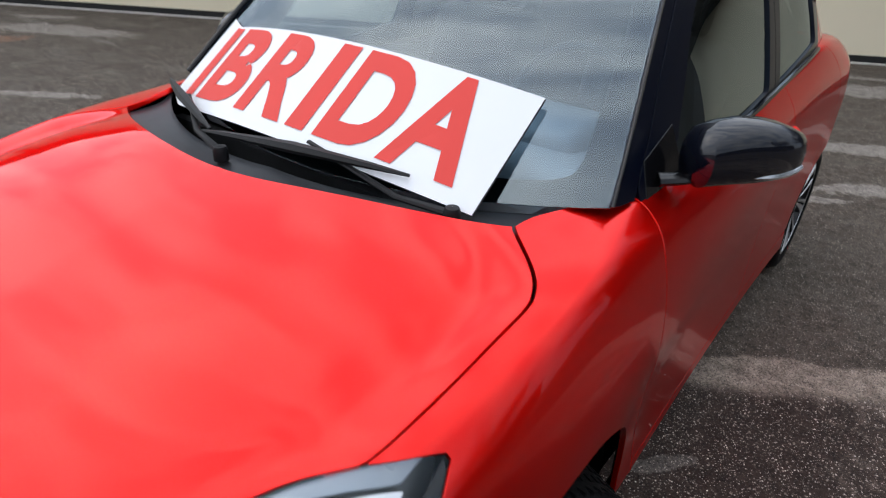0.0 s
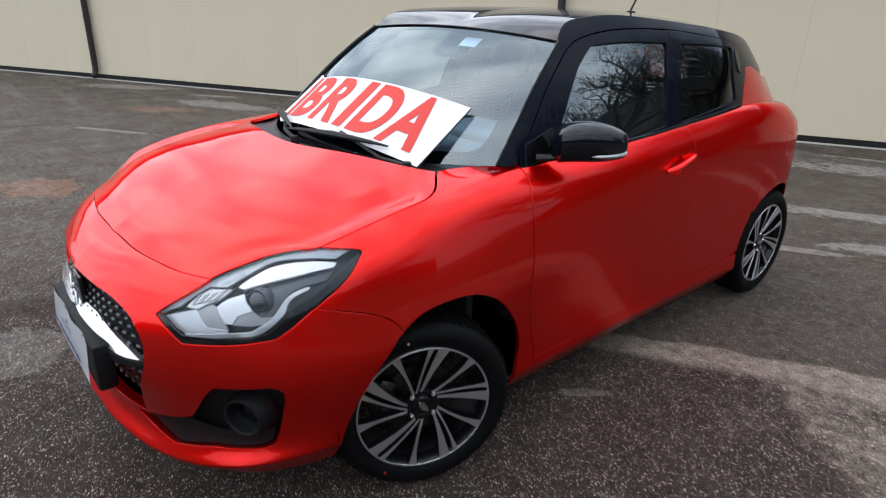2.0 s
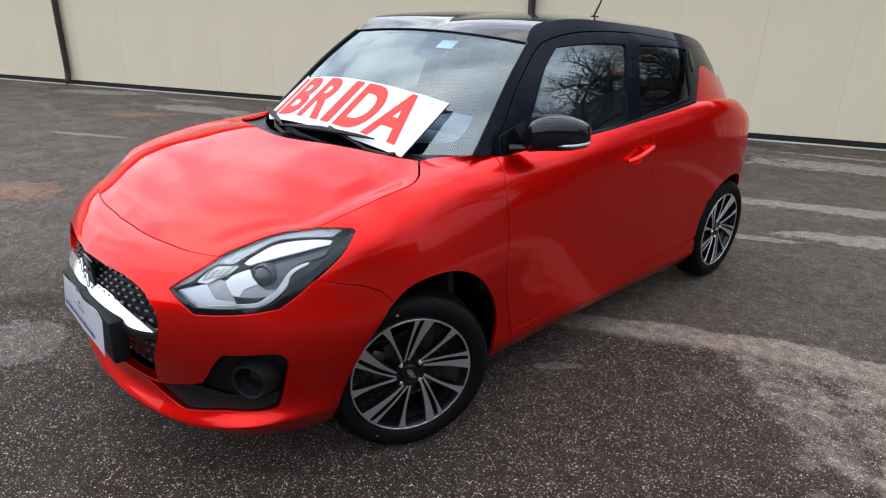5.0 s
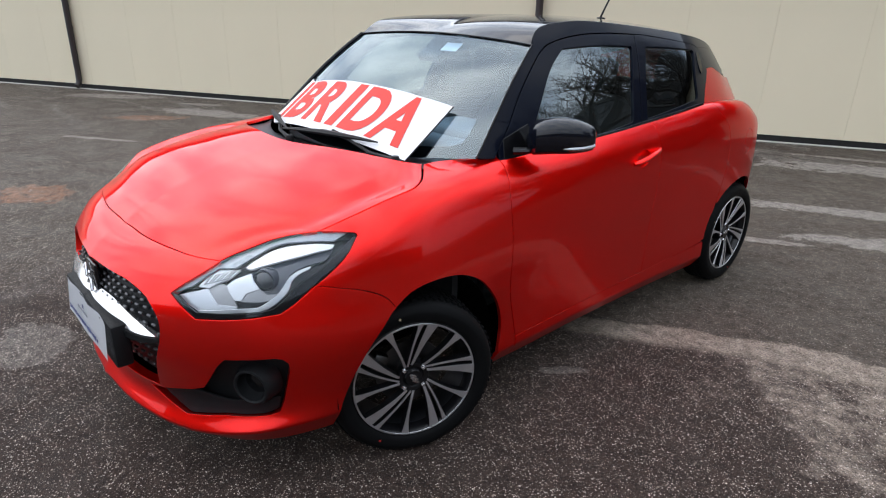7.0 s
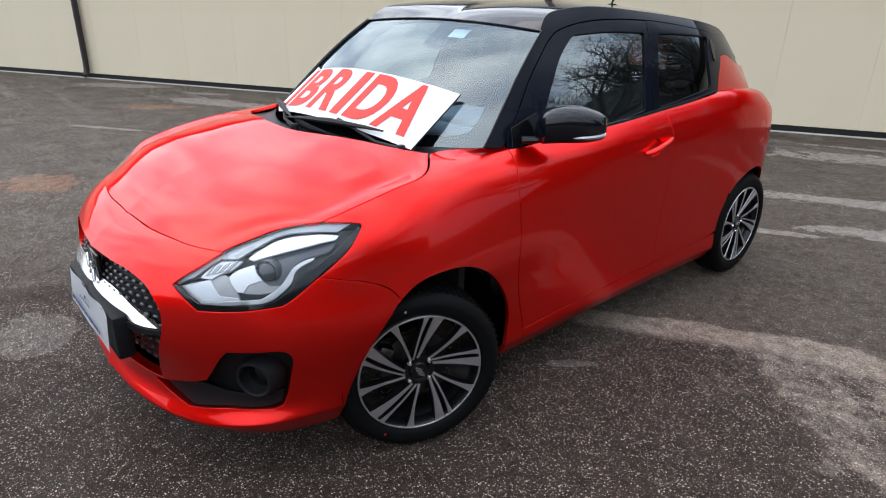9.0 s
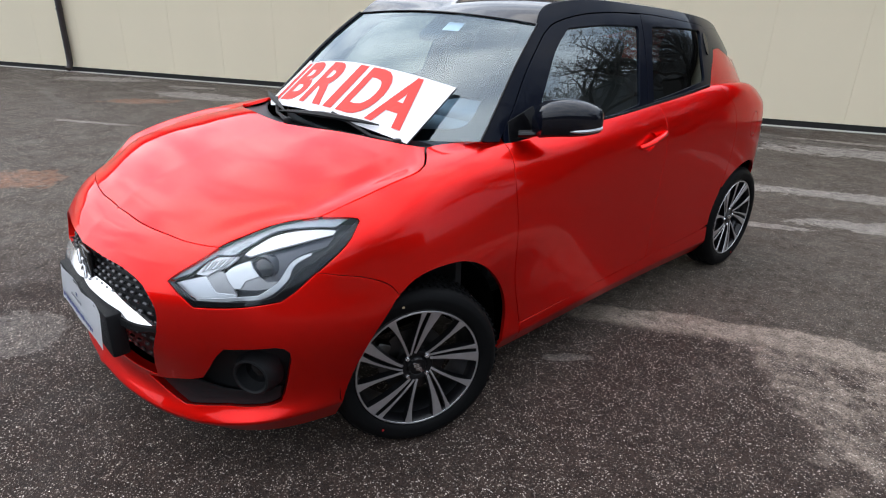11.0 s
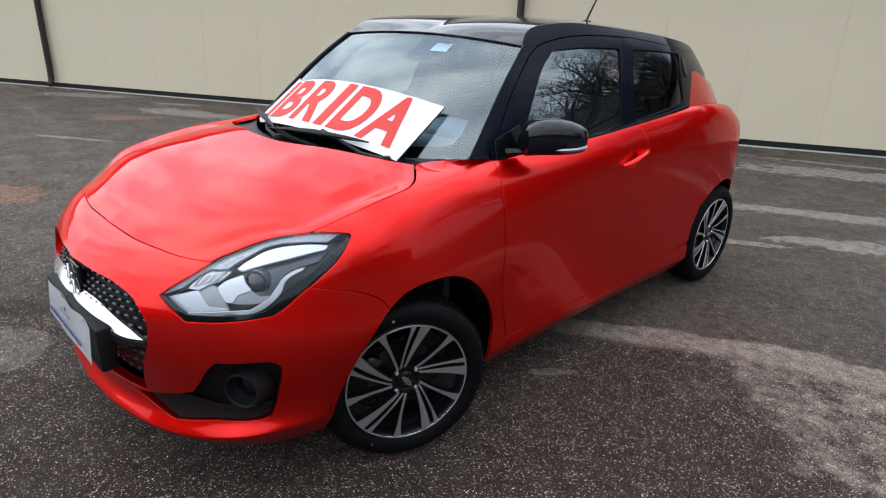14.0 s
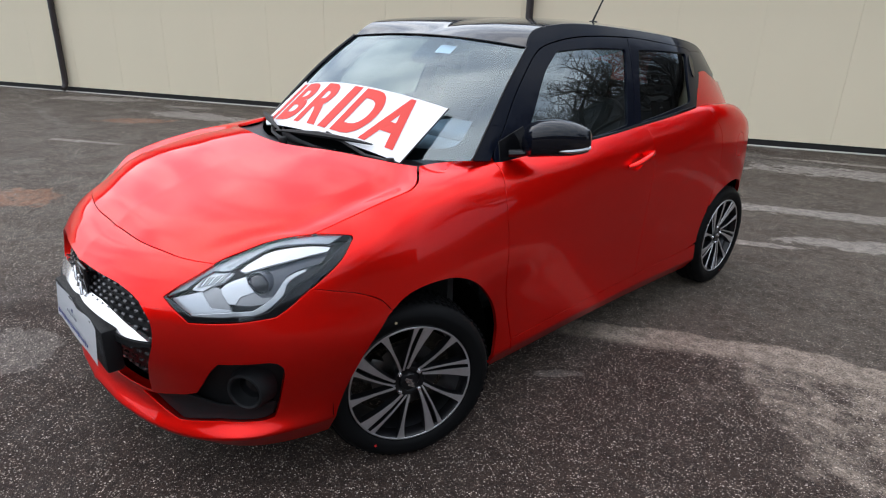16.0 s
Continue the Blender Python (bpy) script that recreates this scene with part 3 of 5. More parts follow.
for far in SIDES:
    part("tail_light", sheet("tail_light", skin, loop_of([(2.78, 4.0), (3.0, 4.0), (3.0, 7.9), (2.78, 7.9), (2.80, 5.3)]), mirror=far, step=.03), TAIL_RED, car)

# greenhouse
GLASS_F = loop_of(curve([(.968, 1.90), (1.194, 1.87), (1.44, 1.79)], 5), curve([(1.445, 1.75), (1.384, .98), (1.352, .42)], 5), curve([(1.345, .38), (1.05, .33), (.68, .29)], 4), curve([(.66, .34), (.69, .62), (.741, .92), (.855, 1.53), (.955, 1.87)], 4))
GLASS_R = loop_of(curve([(1.566, 1.76), (1.764, 1.71), (2.03, 1.62)], 5), curve([(2.045, 1.57), (1.976, .93), (1.955, .42)], 5), curve([(1.94, .36), (1.665, .34), (1.468, .34)], 4), curve([(1.465, .38), (1.499, 1.03), (1.560, 1.72)], 4))
DOOR_TOP = [(.484, .15), (.484, .44), (.553, .76), (.654, 1.26), (.777, 1.74), (.835, 1.93), (.905, 2.06), (1.064, 2.14), (1.306, 2.13)]
DOOR_TOP2 = [(1.306, 2.13), (1.590, 2.07), (1.915, 1.89), (2.09, 1.80), (2.13, 1.70)]
RAIL = [(.792, 2.07), (.829, 2.27), (.877, 2.40), (.951, 2.45), (1.095, 2.45), (1.333, 2.38), (1.623, 2.31), (1.971, 2.20), (2.3, 2.12), (2.62, 2.05)]
WS_EDGE = [(.371, .42), (.475, .87), (.581, 1.31), (.694, 1.73), (.792, 2.07)]
C_EDGE = [(2.13, 1.70), (2.155, 1.35), (2.165, 1.02), (2.06, .50), (2.02, .25), (2.0, .1)]
C_RED = [(2.170, 1.03), (2.285, 1.05), (2.36, .95), (2.50, .80)]
for far in SIDES:
    frame_f = loop_of(curve(DOOR_TOP, 5), [(1.50, 2.09), (1.455, 1.2), (1.40, .1)], [(.484, .1)])
    df = part("door_frame", sheet("door_frame", green, frame_f, [GLASS_F], vs=.19, gap=.0035, mirror=far), BLACK, car, "gloss black front door frame")
    pf = part("front_door_glass", sheet("front_door_glass", green, grown(GLASS_F, .012), vs=.19, sink=.008, gap=0, flange=.004, mirror=far), SIDE_GLASS, car, "tinted front side window")
    pf.visible_shadow = False
    frame_r = loop_of([(1.40, .1), (1.455, 1.2), (1.50, 2.09)], curve(DOOR_TOP2[1:], 5), curve(C_EDGE[:4], 5), [(2.0, .1)])
    rf = part("rear_door_frame", sheet("rear_door_frame", green, frame_r, [GLASS_R], vs=.19, mirror=far), BLACK, car, "gloss black rear door frame")
    part("rear_door_handle", sheet("rear_door_handle", green, [(2.062 + .022 * math.cos(a) + .03 * math.sin(a) * .5, 1.22 + .30 * math.sin(a)) for a in np.linspace(0, 2 * math.pi, 20, endpoint=False)], vs=.19, sink=-.006, gap=0, flange=.006, mirror=far), PIANO, rf, "black pull handle hidden in the frame")
    pr = part("rear_door_glass", sheet("rear_door_glass", green, grown(GLASS_R, .012), vs=.19, sink=.008, gap=0, flange=.004, mirror=far), PRIVACY, car, "dark tinted rear side window")
    pr.visible_shadow = False
    a_pillar = loop_of(curve(WS_EDGE, 5), curve(RAIL, 4), [(2.62, 1.70)], curve([(2.62, 1.70), (2.35, 1.74), (2.13, 1.70)], 4), curve(DOOR_TOP2, 5)[::-1], curve(DOOR_TOP[1:], 5)[::-1], [(.46, .31), (.40, .36)])
    part("roof_rail", sheet("roof_rail", green, a_pillar, vs=.19, gap=.003, mirror=far), BLACK, car, "gloss black windscreen pillar and roof rail")
    c_pillar = loop_of(curve([(2.13, 1.70), (2.35, 1.74), (2.62, 1.70)], 4), [(2.66, 1.0), (2.50, .80)], curve(C_RED, 4)[::-1], [(2.155, 1.35)])
    part("rear_pillar", sheet("rear_pillar", green, c_pillar, vs=.19, mirror=far), BLACK, car)
    part("rear_pillar_base", sheet("rear_pillar_base", green, loop_of(curve(C_RED, 4), [(2.80, .7), (2.80, -.1), (2.0, -.1)], curve(C_EDGE[2:], 4)[::-1]), vs=.19, mirror=far), RED, car)
    bm = bmesh.new()
    pts = green(np.linspace(.66, 1.98, 24), np.interp(np.linspace(.66, 1.98, 24), [.66, 1.04, 1.4, 1.98], [.27, .30, .30, .22])) + np.array([.004, 0, 0])
    tube(bm, [(-p[0] if far else p[0], p[1], p[2]) for p in pts], .009, 6)
    part("belt_strip", bm, PIANO, car, "black window sealing strip")

# windshield and roof
ws_side = along(green(*np.array(curve(WS_EDGE, 5)).T))
_w0, _w1 = ws_side(0.0), ws_side(1.0)
ws_low = lambda u: np.stack([np.asarray(u) * _w0[0], .175 + (_w0[1] - .175) * np.asarray(u) ** 2, .985 + (_w0[2] - .985) * np.asarray(u) ** 2], -1)
ws_high = lambda u: np.stack([np.asarray(u) * _w1[0], .775 + (_w1[1] - .775) * np.asarray(u) ** 2, 1.432 + (_w1[2] - 1.432) * np.asarray(u) ** 2], -1)
ws_mid = along([(0, .175, .985), (0, .37, 1.150), (0, .57, 1.300), (0, .775, 1.432)])
ws_skin = coons(ws_mid, ws_side, ws_low, ws_high)
ws = part("windshield", sheet("windshield", lambda u, v: ws_skin(u / .7, v / .75), [(0, 0), (.7, 0), (.7, .75), (0, .75)], vs=1, step=.03, both=True, mid=0.0, sink=.004, flange=.004, gap=.001), WINDSHIELD, car, "raked windshield glass")
ws.visible_shadow = False
for sx in (1, -1):
    bm = bmesh.new()
    tube(bm, [(sx * (p[0] + .004), p[1], p[2] + .001) for p in ws_side(np.linspace(0, 1, 14))], .0035 if sx > 0 else .009, 8)
    part("glass_seal", bm, PIANO, car, "black rubber seal beside the windshield")
bm = bmesh.new()
tube(bm, [tuple(ws_high(u) * np.array([1, 1, 1]) if u >= 0 else ws_high(-u) * np.array([-1, 1, 1])) for u in np.linspace(-1, 1, 17)], .004, 8)
part("roof_seal", bm, PIANO, car, "black rubber seal over the windshield")
# black printed band round the glass
part("glass_band", sheet("glass_band", lambda u, v: ws_skin(u / .7, v / .75), [(0, 0), (.7, 0), (.7, .75), (0, .75)],
                         [loop_of([(0, .055), (.3, .06), (.54, .068)], curve([(.585, .072), (.618, .09), (.630, .13)], 4), [(.638, .5), (.625, .68)], curve([(.62, .70), (.605, .715), (.58, .72)], 3), [(0, .725)])],
                         vs=1, step=.03, both=True, mid=0.0, sink=.007, flange=0, gap=.001), DARK, ws, "black printed border of the glass")
roof_side = along(np.vstack([green(*np.array(curve(RAIL, 4)).T)]))
_r0, _r1 = roof_side(0.0), roof_side(1.0)
roof_low = lambda u: np.stack([np.asarray(u) * _r0[0], .779 + (_r0[1] - .779) * np.asarray(u) ** 2, 1.4335 + (_r0[2] - 1.4335) * np.asarray(u) ** 2], -1)
roof_high = lambda u: np.stack([np.asarray(u) * _r1[0], 2.70 + (_r1[1] - 2.70) * np.asarray(u) ** 2, 1.42 + (_r1[2] - 1.42) * np.asarray(u) ** 2], -1)
roof_mid = along([(0, .779, 1.4335), (0, .90, 1.470), (0, 1.05, 1.495), (0, 1.3, 1.512), (0, 1.75, 1.512), (0, 2.25, 1.478), (0, 2.70, 1.42)])
roof_skin = coons(roof_mid, roof_side, roof_low, roof_high)
part("roof", sheet("roof", lambda u, v: roof_skin(u / .57, v / 1.95), [(0, 0), (.57, 0), (.57, 1.95), (0, 1.95)], vs=1, step=.035, both=True, mid=0.0, gap=.004), GLOSS_BLACK, car, "gloss black roof panel")
rg_low = lambda u: np.stack([np.asarray(u) * .47, 2.985 - .06 * np.asarray(u) ** 2, 1.09 + 0 * np.asarray(u)], -1)
rg_side = along([_r1, (.42, 2.78, 1.22), (.47, 2.925, 1.09)])
rg_mid = along([(0, 2.70, 1.42), (0, 2.86, 1.27), (0, 2.985, 1.09)])
rg = coons(rg_mid, rg_side, roof_high, rg_low)
part("rear_window", sheet("rear_window", lambda u, v: rg(u / .57, v / .4), [(0, 0), (.57, 0), (.57, .4), (0, .4)], vs=1, step=.04, both=True, mid=0.0), PRIVACY, car, "dark tinted rear window")
# cowl between hood and glass
cowl_far = lambda u: ws_low(np.asarray(u)) + np.array([0, .01, 0])
cl_u = along([_he - np.array([0, 0, .014]), (.612, .310, .988), _w0 + np.array([-.05, -.005, -.030])])
cl = coons(along([(0, .065, .985), (0, .12, .975), (0, .185, .985)]), cl_u, lambda u: hood_rear(u) - np.array([0, 0, .018]), cowl_far)
part("cowl", sheet("cowl", lambda u, v: cl(u / .6, v / .12), [(0, 0), (.6, 0), (.6, .12), (0, .12)], vs=1, step=.02, both=True, mid=0.0, sink=.004, flange=.01, gap=-.004), COWL, car, "black plastic cowl panel")

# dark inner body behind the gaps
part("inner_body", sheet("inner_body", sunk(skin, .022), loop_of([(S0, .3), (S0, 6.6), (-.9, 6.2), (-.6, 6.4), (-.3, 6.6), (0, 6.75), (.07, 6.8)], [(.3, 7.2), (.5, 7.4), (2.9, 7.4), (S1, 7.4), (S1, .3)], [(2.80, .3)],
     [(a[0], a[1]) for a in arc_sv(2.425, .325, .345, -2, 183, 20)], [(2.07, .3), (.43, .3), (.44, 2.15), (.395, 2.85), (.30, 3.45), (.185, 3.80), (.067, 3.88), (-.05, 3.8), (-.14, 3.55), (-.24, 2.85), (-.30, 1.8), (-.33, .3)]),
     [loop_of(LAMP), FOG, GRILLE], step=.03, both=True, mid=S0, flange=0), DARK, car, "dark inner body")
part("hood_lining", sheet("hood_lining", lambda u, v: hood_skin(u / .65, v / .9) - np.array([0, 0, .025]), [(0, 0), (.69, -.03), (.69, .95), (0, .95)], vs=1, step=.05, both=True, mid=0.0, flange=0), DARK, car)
part("pillar_lining", sheet("pillar_lining", sunk(green, .02), loop_of([(.56, .1), (.56, .75), (.60, 1.15), (.74, 1.72), (.90, 2.2), (1.2, 2.38), (2.6, 2.1), (2.9, .9), (2.9, -.1), (.56, -.1)]), [grown(GLASS_F, .01), grown(GLASS_R, .01)], vs=.19, step=.04, both=True, flange=0), DARK, car)
bm = bmesh.new()
box_bm(bm, (1.46, 1.62, .10), (0, 1.24, .245), bevel=.03)
box_bm(bm, (1.02, 3.0, .16), (0, 1.10, .32), bevel=.03)
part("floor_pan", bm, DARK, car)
# unseen tray and plate, added to block light from the ground below
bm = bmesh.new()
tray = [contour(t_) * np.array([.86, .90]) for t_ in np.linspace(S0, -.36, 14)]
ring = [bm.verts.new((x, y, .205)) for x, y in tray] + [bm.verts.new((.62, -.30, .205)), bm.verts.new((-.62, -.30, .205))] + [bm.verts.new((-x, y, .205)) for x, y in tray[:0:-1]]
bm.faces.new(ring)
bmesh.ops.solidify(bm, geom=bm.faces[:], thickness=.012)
part("nose_shade_tray", bm, DARK, car, "unseen black tray added under the nose to shade the ground")
part("floor_shade_plate", box_bm(bmesh.new(), (1.54, 1.56, .03), (0, 1.22, .205), bevel=.01), DARK, car, "unseen black plate added under the floor to shade the ground")
for yc in (0.05, 2.425):
    for sx in (1, -1):
        bm = bmesh.new()
        n = 30
        rings = []
        for x in (.800 if yc < 1 else .775, .74, .50):
            rings.append([bm.verts.new((sx * x, yc + .358 * math.cos(a), .325 + .358 * math.sin(a))) for a in np.linspace(-.10, math.pi + .10, n)])
        for r0, r1 in zip(rings[:-1], rings[1:]):
            for k in range(n - 1):
                bm.faces.new((r0[k], r0[k + 1], r1[k + 1], r1[k]))
        bm.faces.new(rings[-1])
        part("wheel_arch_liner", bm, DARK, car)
# ---- wheels ----
def build_wheel():
    """A wheel about the x axis, its face towards +x; the hub at the origin."""
    w = new("wheel")
    w.parent = car
    tagged(w, "alloy wheel with dark rim and machined spokes")
    prof = [(.224, -.075), (.234, -.088), (.262, -.0925), (.287, -.084), (.300, -.066), (.3045, -.04), (.3045, .04), (.300, .066), (.287, .084), (.272, .0905), (.268, .0915), (.262, .0912), (.248, .0905), (.238, .087), (.230, .080), (.224, .07)]
    ty = part("tyre", lathe(prof, 72), RUBBER, w, "black rubber tyre")
    bm = bmesh.new()
    for k in range(72):
        a = 2 * math.pi * k / 72
        for x, lean in ((.050, .25), (-.050, -.25), (.018, 0), (-.018, 0)):
            box_bm(bm, (.020, .012, .007), (x, .3045 * math.cos(a + lean * x), .3045 * math.sin(a + lean * x)), Euler((a + math.pi / 2, 0, lean)).to_matrix())
    part("tread", bm, RUBBER, ty)
    bm = lathe([(.213, .04), (.212, .055), (.218, .072), (.228, .076), (.2285, .079), (.223, .082), (.219, .0815), (.215, .076), (.207, .050), (.206, .040)], 72)
    part("rim", bm, RIM_BLACK, w, "black painted rim edge")
    part("barrel", lathe([(.210, .048), (.206, .040), (.200, .0), (.198, -.05), (.204, -.075)], 72), BARREL, w, "bare alloy inner barrel")
    part("rim_lip", lathe([(.2185, .0815), (.2195, .0835), (.2240, .0835), (.2255, .0815)], 72), ALLOY, w, "bright machined rim edge")
    part("brake_disc", lathe([(.02, .0), (.125, .0), (.125, .012), (.06, .012), (.058, .03), (.02, .03)], 48), STEEL, w, "steel brake disc")
    def at(r, deg):
        return Vector((0, r * math.cos(radians(deg)), r * math.sin(radians(deg))))

    def blade(solid, face, p0, p1, w0, w1, bow, grow):
        """One spoke arm from near the hub to the rim: a dark body with a bright machined face."""
        d = (p1 - p0).normalized()
        side = Vector((0, -d.z, d.y))
        rows_b, rows_f = [], []
        for i in range(13):
            t = i / 12
            c = p0.lerp(p1, t) + side * bow * math.sin(math.pi * t)
            hw = (w0 + (w1 - w0) * t**grow) / 2
            x = .060 + .021 * t**.7
            rows_b.append([c + side * (sg * hw) + Vector((xx, 0, 0)) for sg, xx in ((-1, x - .028), (-1, x - .001), (1, x - .001), (1, x - .028))])
            q = max(hw - .0015, .0025)
            rows_f.append([c + side * (sg * qq) + Vector((xx, 0, 0)) for sg, qq, xx in ((-1, q, x - .002), (-1, q - .001, x + .0018), (1, q - .001, x + .0018), (1, q, x - .002))])
        for rows, b in ((rows_b, solid), (rows_f, face)):
            vs_ = [[b.verts.new(p) for p in row] for row in rows]
            for i in range(len(vs_) - 1):
                for j in range(4):
                    b.faces.new((vs_[i][j], vs_[i][(j + 1) % 4], vs_[i + 1][(j + 1) % 4], vs_[i + 1][j]))
            b.faces.new(vs_[0][::-1])
            b.faces.new(vs_[-1])

    for k in range(5):
        f0 = 48 + 72 * k
        for arms in (((at(.054, f0 + 5), at(.221, f0 - 4), .013, .036, -.004, 4.5), (at(.054, f0 - 5), at(.221, f0 - 35), .011, .024, .004, 5.0)), ((at(.054, f0 - 22), at(.221, f0 - 46.5), .013, .042, .004, 1.5),)):
            bm, face = bmesh.new(), bmesh.new()
            for arm in arms:
                blade(bm, face, *arm)
            sp = part("spoke", bm, RIM_BLACK, w)
            part("spoke_face", face, ALLOY, sp, "machined bright spoke face")
    bm = bmesh.new()
    box_bm(bm, (.05, .055, .10), (.022, -.125, .055), Euler((radians(-24), 0, 0)).to_matrix(), bevel=.014)
    part("brake_caliper", bm, STEEL, w, "steel brake caliper")
    for ang, rr, mt in ((238, .256, TYRE_RED), (103, .262, TYRE_YELLOW)):
        dot = lathe([(.0005, .0925), (.0045, .0922), (.0048, .085)], 10)
        bmesh.ops.translate(dot, verts=dot.verts, vec=at(rr, ang))
        part("paint_dot", dot, mt, ty)
    part("hub", lathe([(.0, .030), (.060, .030), (.062, .050), (.056, .060), (.042, .060), (.036, .056), (.034, .060), (.030, .066), (.0005, .067)], 40), RIM_BLACK, w, "black hub with centre cap")
    for k in range(4):
        a = math.pi / 4 + math.pi / 2 * k
        bm = lathe([(.0005, .068), (.006, .067), (.0085, .063), (.0085, .045)], 12)
        bmesh.ops.translate(bm, verts=bm.verts, vec=(0, .050 * math.cos(a), .050 * math.sin(a)))
        part("lug_nut", bm, CHROME, w)
    bm = bmesh.new()
    for y, z, ln in ((-.004, .010, .022), (.004, -.010, .022), (0, 0, .026)):
        box_bm(bm, (.003, ln * 1.25, .009), (.0685, y * 1.2, z * 1.2), Euler((-.45, 0, 0)).to_matrix(), bevel=.001)
    part("centre_emblem", bm, SATIN, w, "silver emblem bars")
    return w


wheel = build_wheel()
HUB_X = .752
wheel.matrix_basis = pose(HUB_X + .018, .012, .3045, 0, 0, -21) 
copy_thing(wheel, pose(HUB_X, 2.45, .3045, 0, 0, 0) @ pose(0, 0, 0, 50, 0, 0))
copy_thing(wheel, pose(-HUB_X - .018, .012, .3045, 0, 0, 159))
copy_thing(wheel, pose(-HUB_X, 2.45, .3045, 0, 0, 180))
# ---- lamps, grille and front details ----
def patch(name, outline, mat, parent, sink, far, label="", flange=.006, step=.012):
    return part(name, sheet(name, skin, outline, sink=sink, gap=0, flange=flange, step=step, mirror=far), mat, parent, label)


DIM = plain("dark_lamp_housing", (.030, .033, .038), 0.3, coat=0.2)
# upper housing: the sky's blue-grey reflection is put into the base colour
SKY_TONED_HOUSING = plain("sky_toned_lamp_housing", (.28, .315, .35), 0.28, metal=0.35, vary=0.15, scale=18)
SLATE = plain("slate_projector_shroud", (.042, .047, .062), 0.22, coat=0.5, vary=0.15, scale=20)
PALE_REFLECT = plain("pale_grey_reflector", (.58, .60, .63), 0.3, metal=0.2, vary=0.15, scale=30)
MID_REFLECT = plain("dull_reflector", (.33, .335, .345), 0.32, metal=0.4, vary=0.2, scale=35)
SILVER_REFLECT = plain("bright_reflector", (.58, .605, .635), 0.22, metal=0.45, vary=0.1, scale=15)
GUIDE = plain("clear_light_guide", (.55, .575, .60), 0.15, metal=0.6, coat=0.6, vary=0.1, scale=40)
DRL = plain("white_light_guide", (.84, .85, .87), 0.25, coat=0.6, vary=0.02)
for far in SIDES:
    hl = part("headlight", sheet("headlight", skin, LAMP, sink=.050, gap=.002, flange=-.046, step=.02, mirror=far), DIM, car, "swept-back headlight with chrome reflectors")
    pane = part("lens", sheet("lens", skin, LAMP, sink=.001, gap=.0025, flange=.004, step=.018, mirror=far), LENS, hl, "clear lamp cover")
    pane.visible_shadow = False
    patch("bezel", loop_of(curve([(-.842, 4.81), (-.817, 4.73), (-.777, 4.46), (-.744, 4.27)], 4), [(-.612, 4.19), (-.544, 4.14), (-.501, 4.17), (-.469, 4.32), (-.436, 4.56), (-.409, 4.74), (-.364, 4.88), (-.311, 5.19), (-.266, 5.53), (-.212, 5.86)],
                           [(-.218, 5.61), (-.258, 5.21), (-.291, 4.99), (-.341, 4.78), (-.379, 4.56), (-.426, 4.28), (-.469, 4.08), (-.491, 4.05), (-.579, 4.08), (-.744, 4.12)], [(-.784, 4.38), (-.817, 4.63)]), PIANO, hl, .005, far, "gloss black lower bezel")
    patch("upper_housing", loop_of([(-.838, 4.86)], curve([(-.779, 5.61), (-.714, 6.35), (-.644, 7.03), (-.549, 7.60), (-.426, 7.75), (-.336, 7.37), (-.231, 6.23)], 4), [(-.281, 6.03)], curve([(-.358, 6.55), (-.436, 6.90), (-.509, 6.85), (-.584, 6.43), (-.639, 5.95)], 4),
                                   [(-.702, 6.0), (-.734, 5.64), (-.774, 5.11)]), SKY_TONED_HOUSING, hl, .011, far, "upper housing with the sky's blue-grey reflection put into its colour")
    patch("daytime_strip", loop_of(curve([(-.602, 5.93), (-.571, 6.23), (-.504, 6.58), (-.434, 6.61), (-.358, 6.33), (-.283, 5.86)], 4), [(-.296, 5.74)], curve([(-.348, 5.83), (-.461, 5.89), (-.539, 5.88), (-.581, 5.81)], 3)), DRL, hl, .014, far, "white daytime running light strip")
    patch("projector_shroud", loop_of([(-.579, 5.93), (-.534, 5.95), (-.466, 5.98), (-.348, 5.88), (-.288, 5.76)], curve([(-.326, 5.36), (-.384, 5.41), (-.431, 5.28), (-.459, 4.88), (-.486, 4.56)], 3), curve([(-.519, 4.56), (-.556, 4.86), (-.581, 5.51)], 3)), SLATE, hl, .030, far, "dark slate projector shroud")
    patch("side_wall", loop_of([(-.722, 5.04), (-.692, 5.36), (-.659, 5.11), (-.649, 4.81), (-.629, 4.53), (-.619, 4.37), (-.682, 4.46), (-.704, 4.71)]), MID_REFLECT, hl, .026, far, "dull grey inner wall")
    patch("low_reflector", loop_of([(-.827, 4.79), (-.724, 5.03), (-.702, 4.68), (-.684, 4.46), (-.619, 4.36), (-.619, 4.27), (-.747, 4.29), (-.779, 4.44)]), SILVER_REFLECT, hl, .024, far, "silver low reflector")
    patch("shroud_floor", loop_of([(-.604, 4.51), (-.589, 4.74), (-.549, 4.83), (-.521, 4.58), (-.489, 4.54), (-.511, 4.41), (-.554, 4.42)]), MID_REFLECT, hl, .020, far)
    patch("shroud_box", loop_of(curve([(-.654, 5.09), (-.629, 5.39), (-.579, 5.58)], 3), [(-.566, 5.13), (-.546, 4.83), (-.589, 4.74), (-.604, 4.53)], curve([(-.624, 4.56), (-.644, 4.83), (-.654, 5.09)], 3)), SILVER_REFLECT, hl, .016, far, "bright projector surround")
    patch("turn_reflector", loop_of([(-.757, 5.13), (-.732, 5.61), (-.699, 5.95), (-.627, 5.89), (-.657, 5.44), (-.689, 5.29), (-.717, 5.04)]), PALE_REFLECT, hl, .019, far, "ribbed turn signal reflector")
    for k in range(7):
        a, b = -.725 + .0135 * k, 5.66 + .035 * k
        c_, d_ = -.738 + .0115 * k, 5.20 + .035 * k
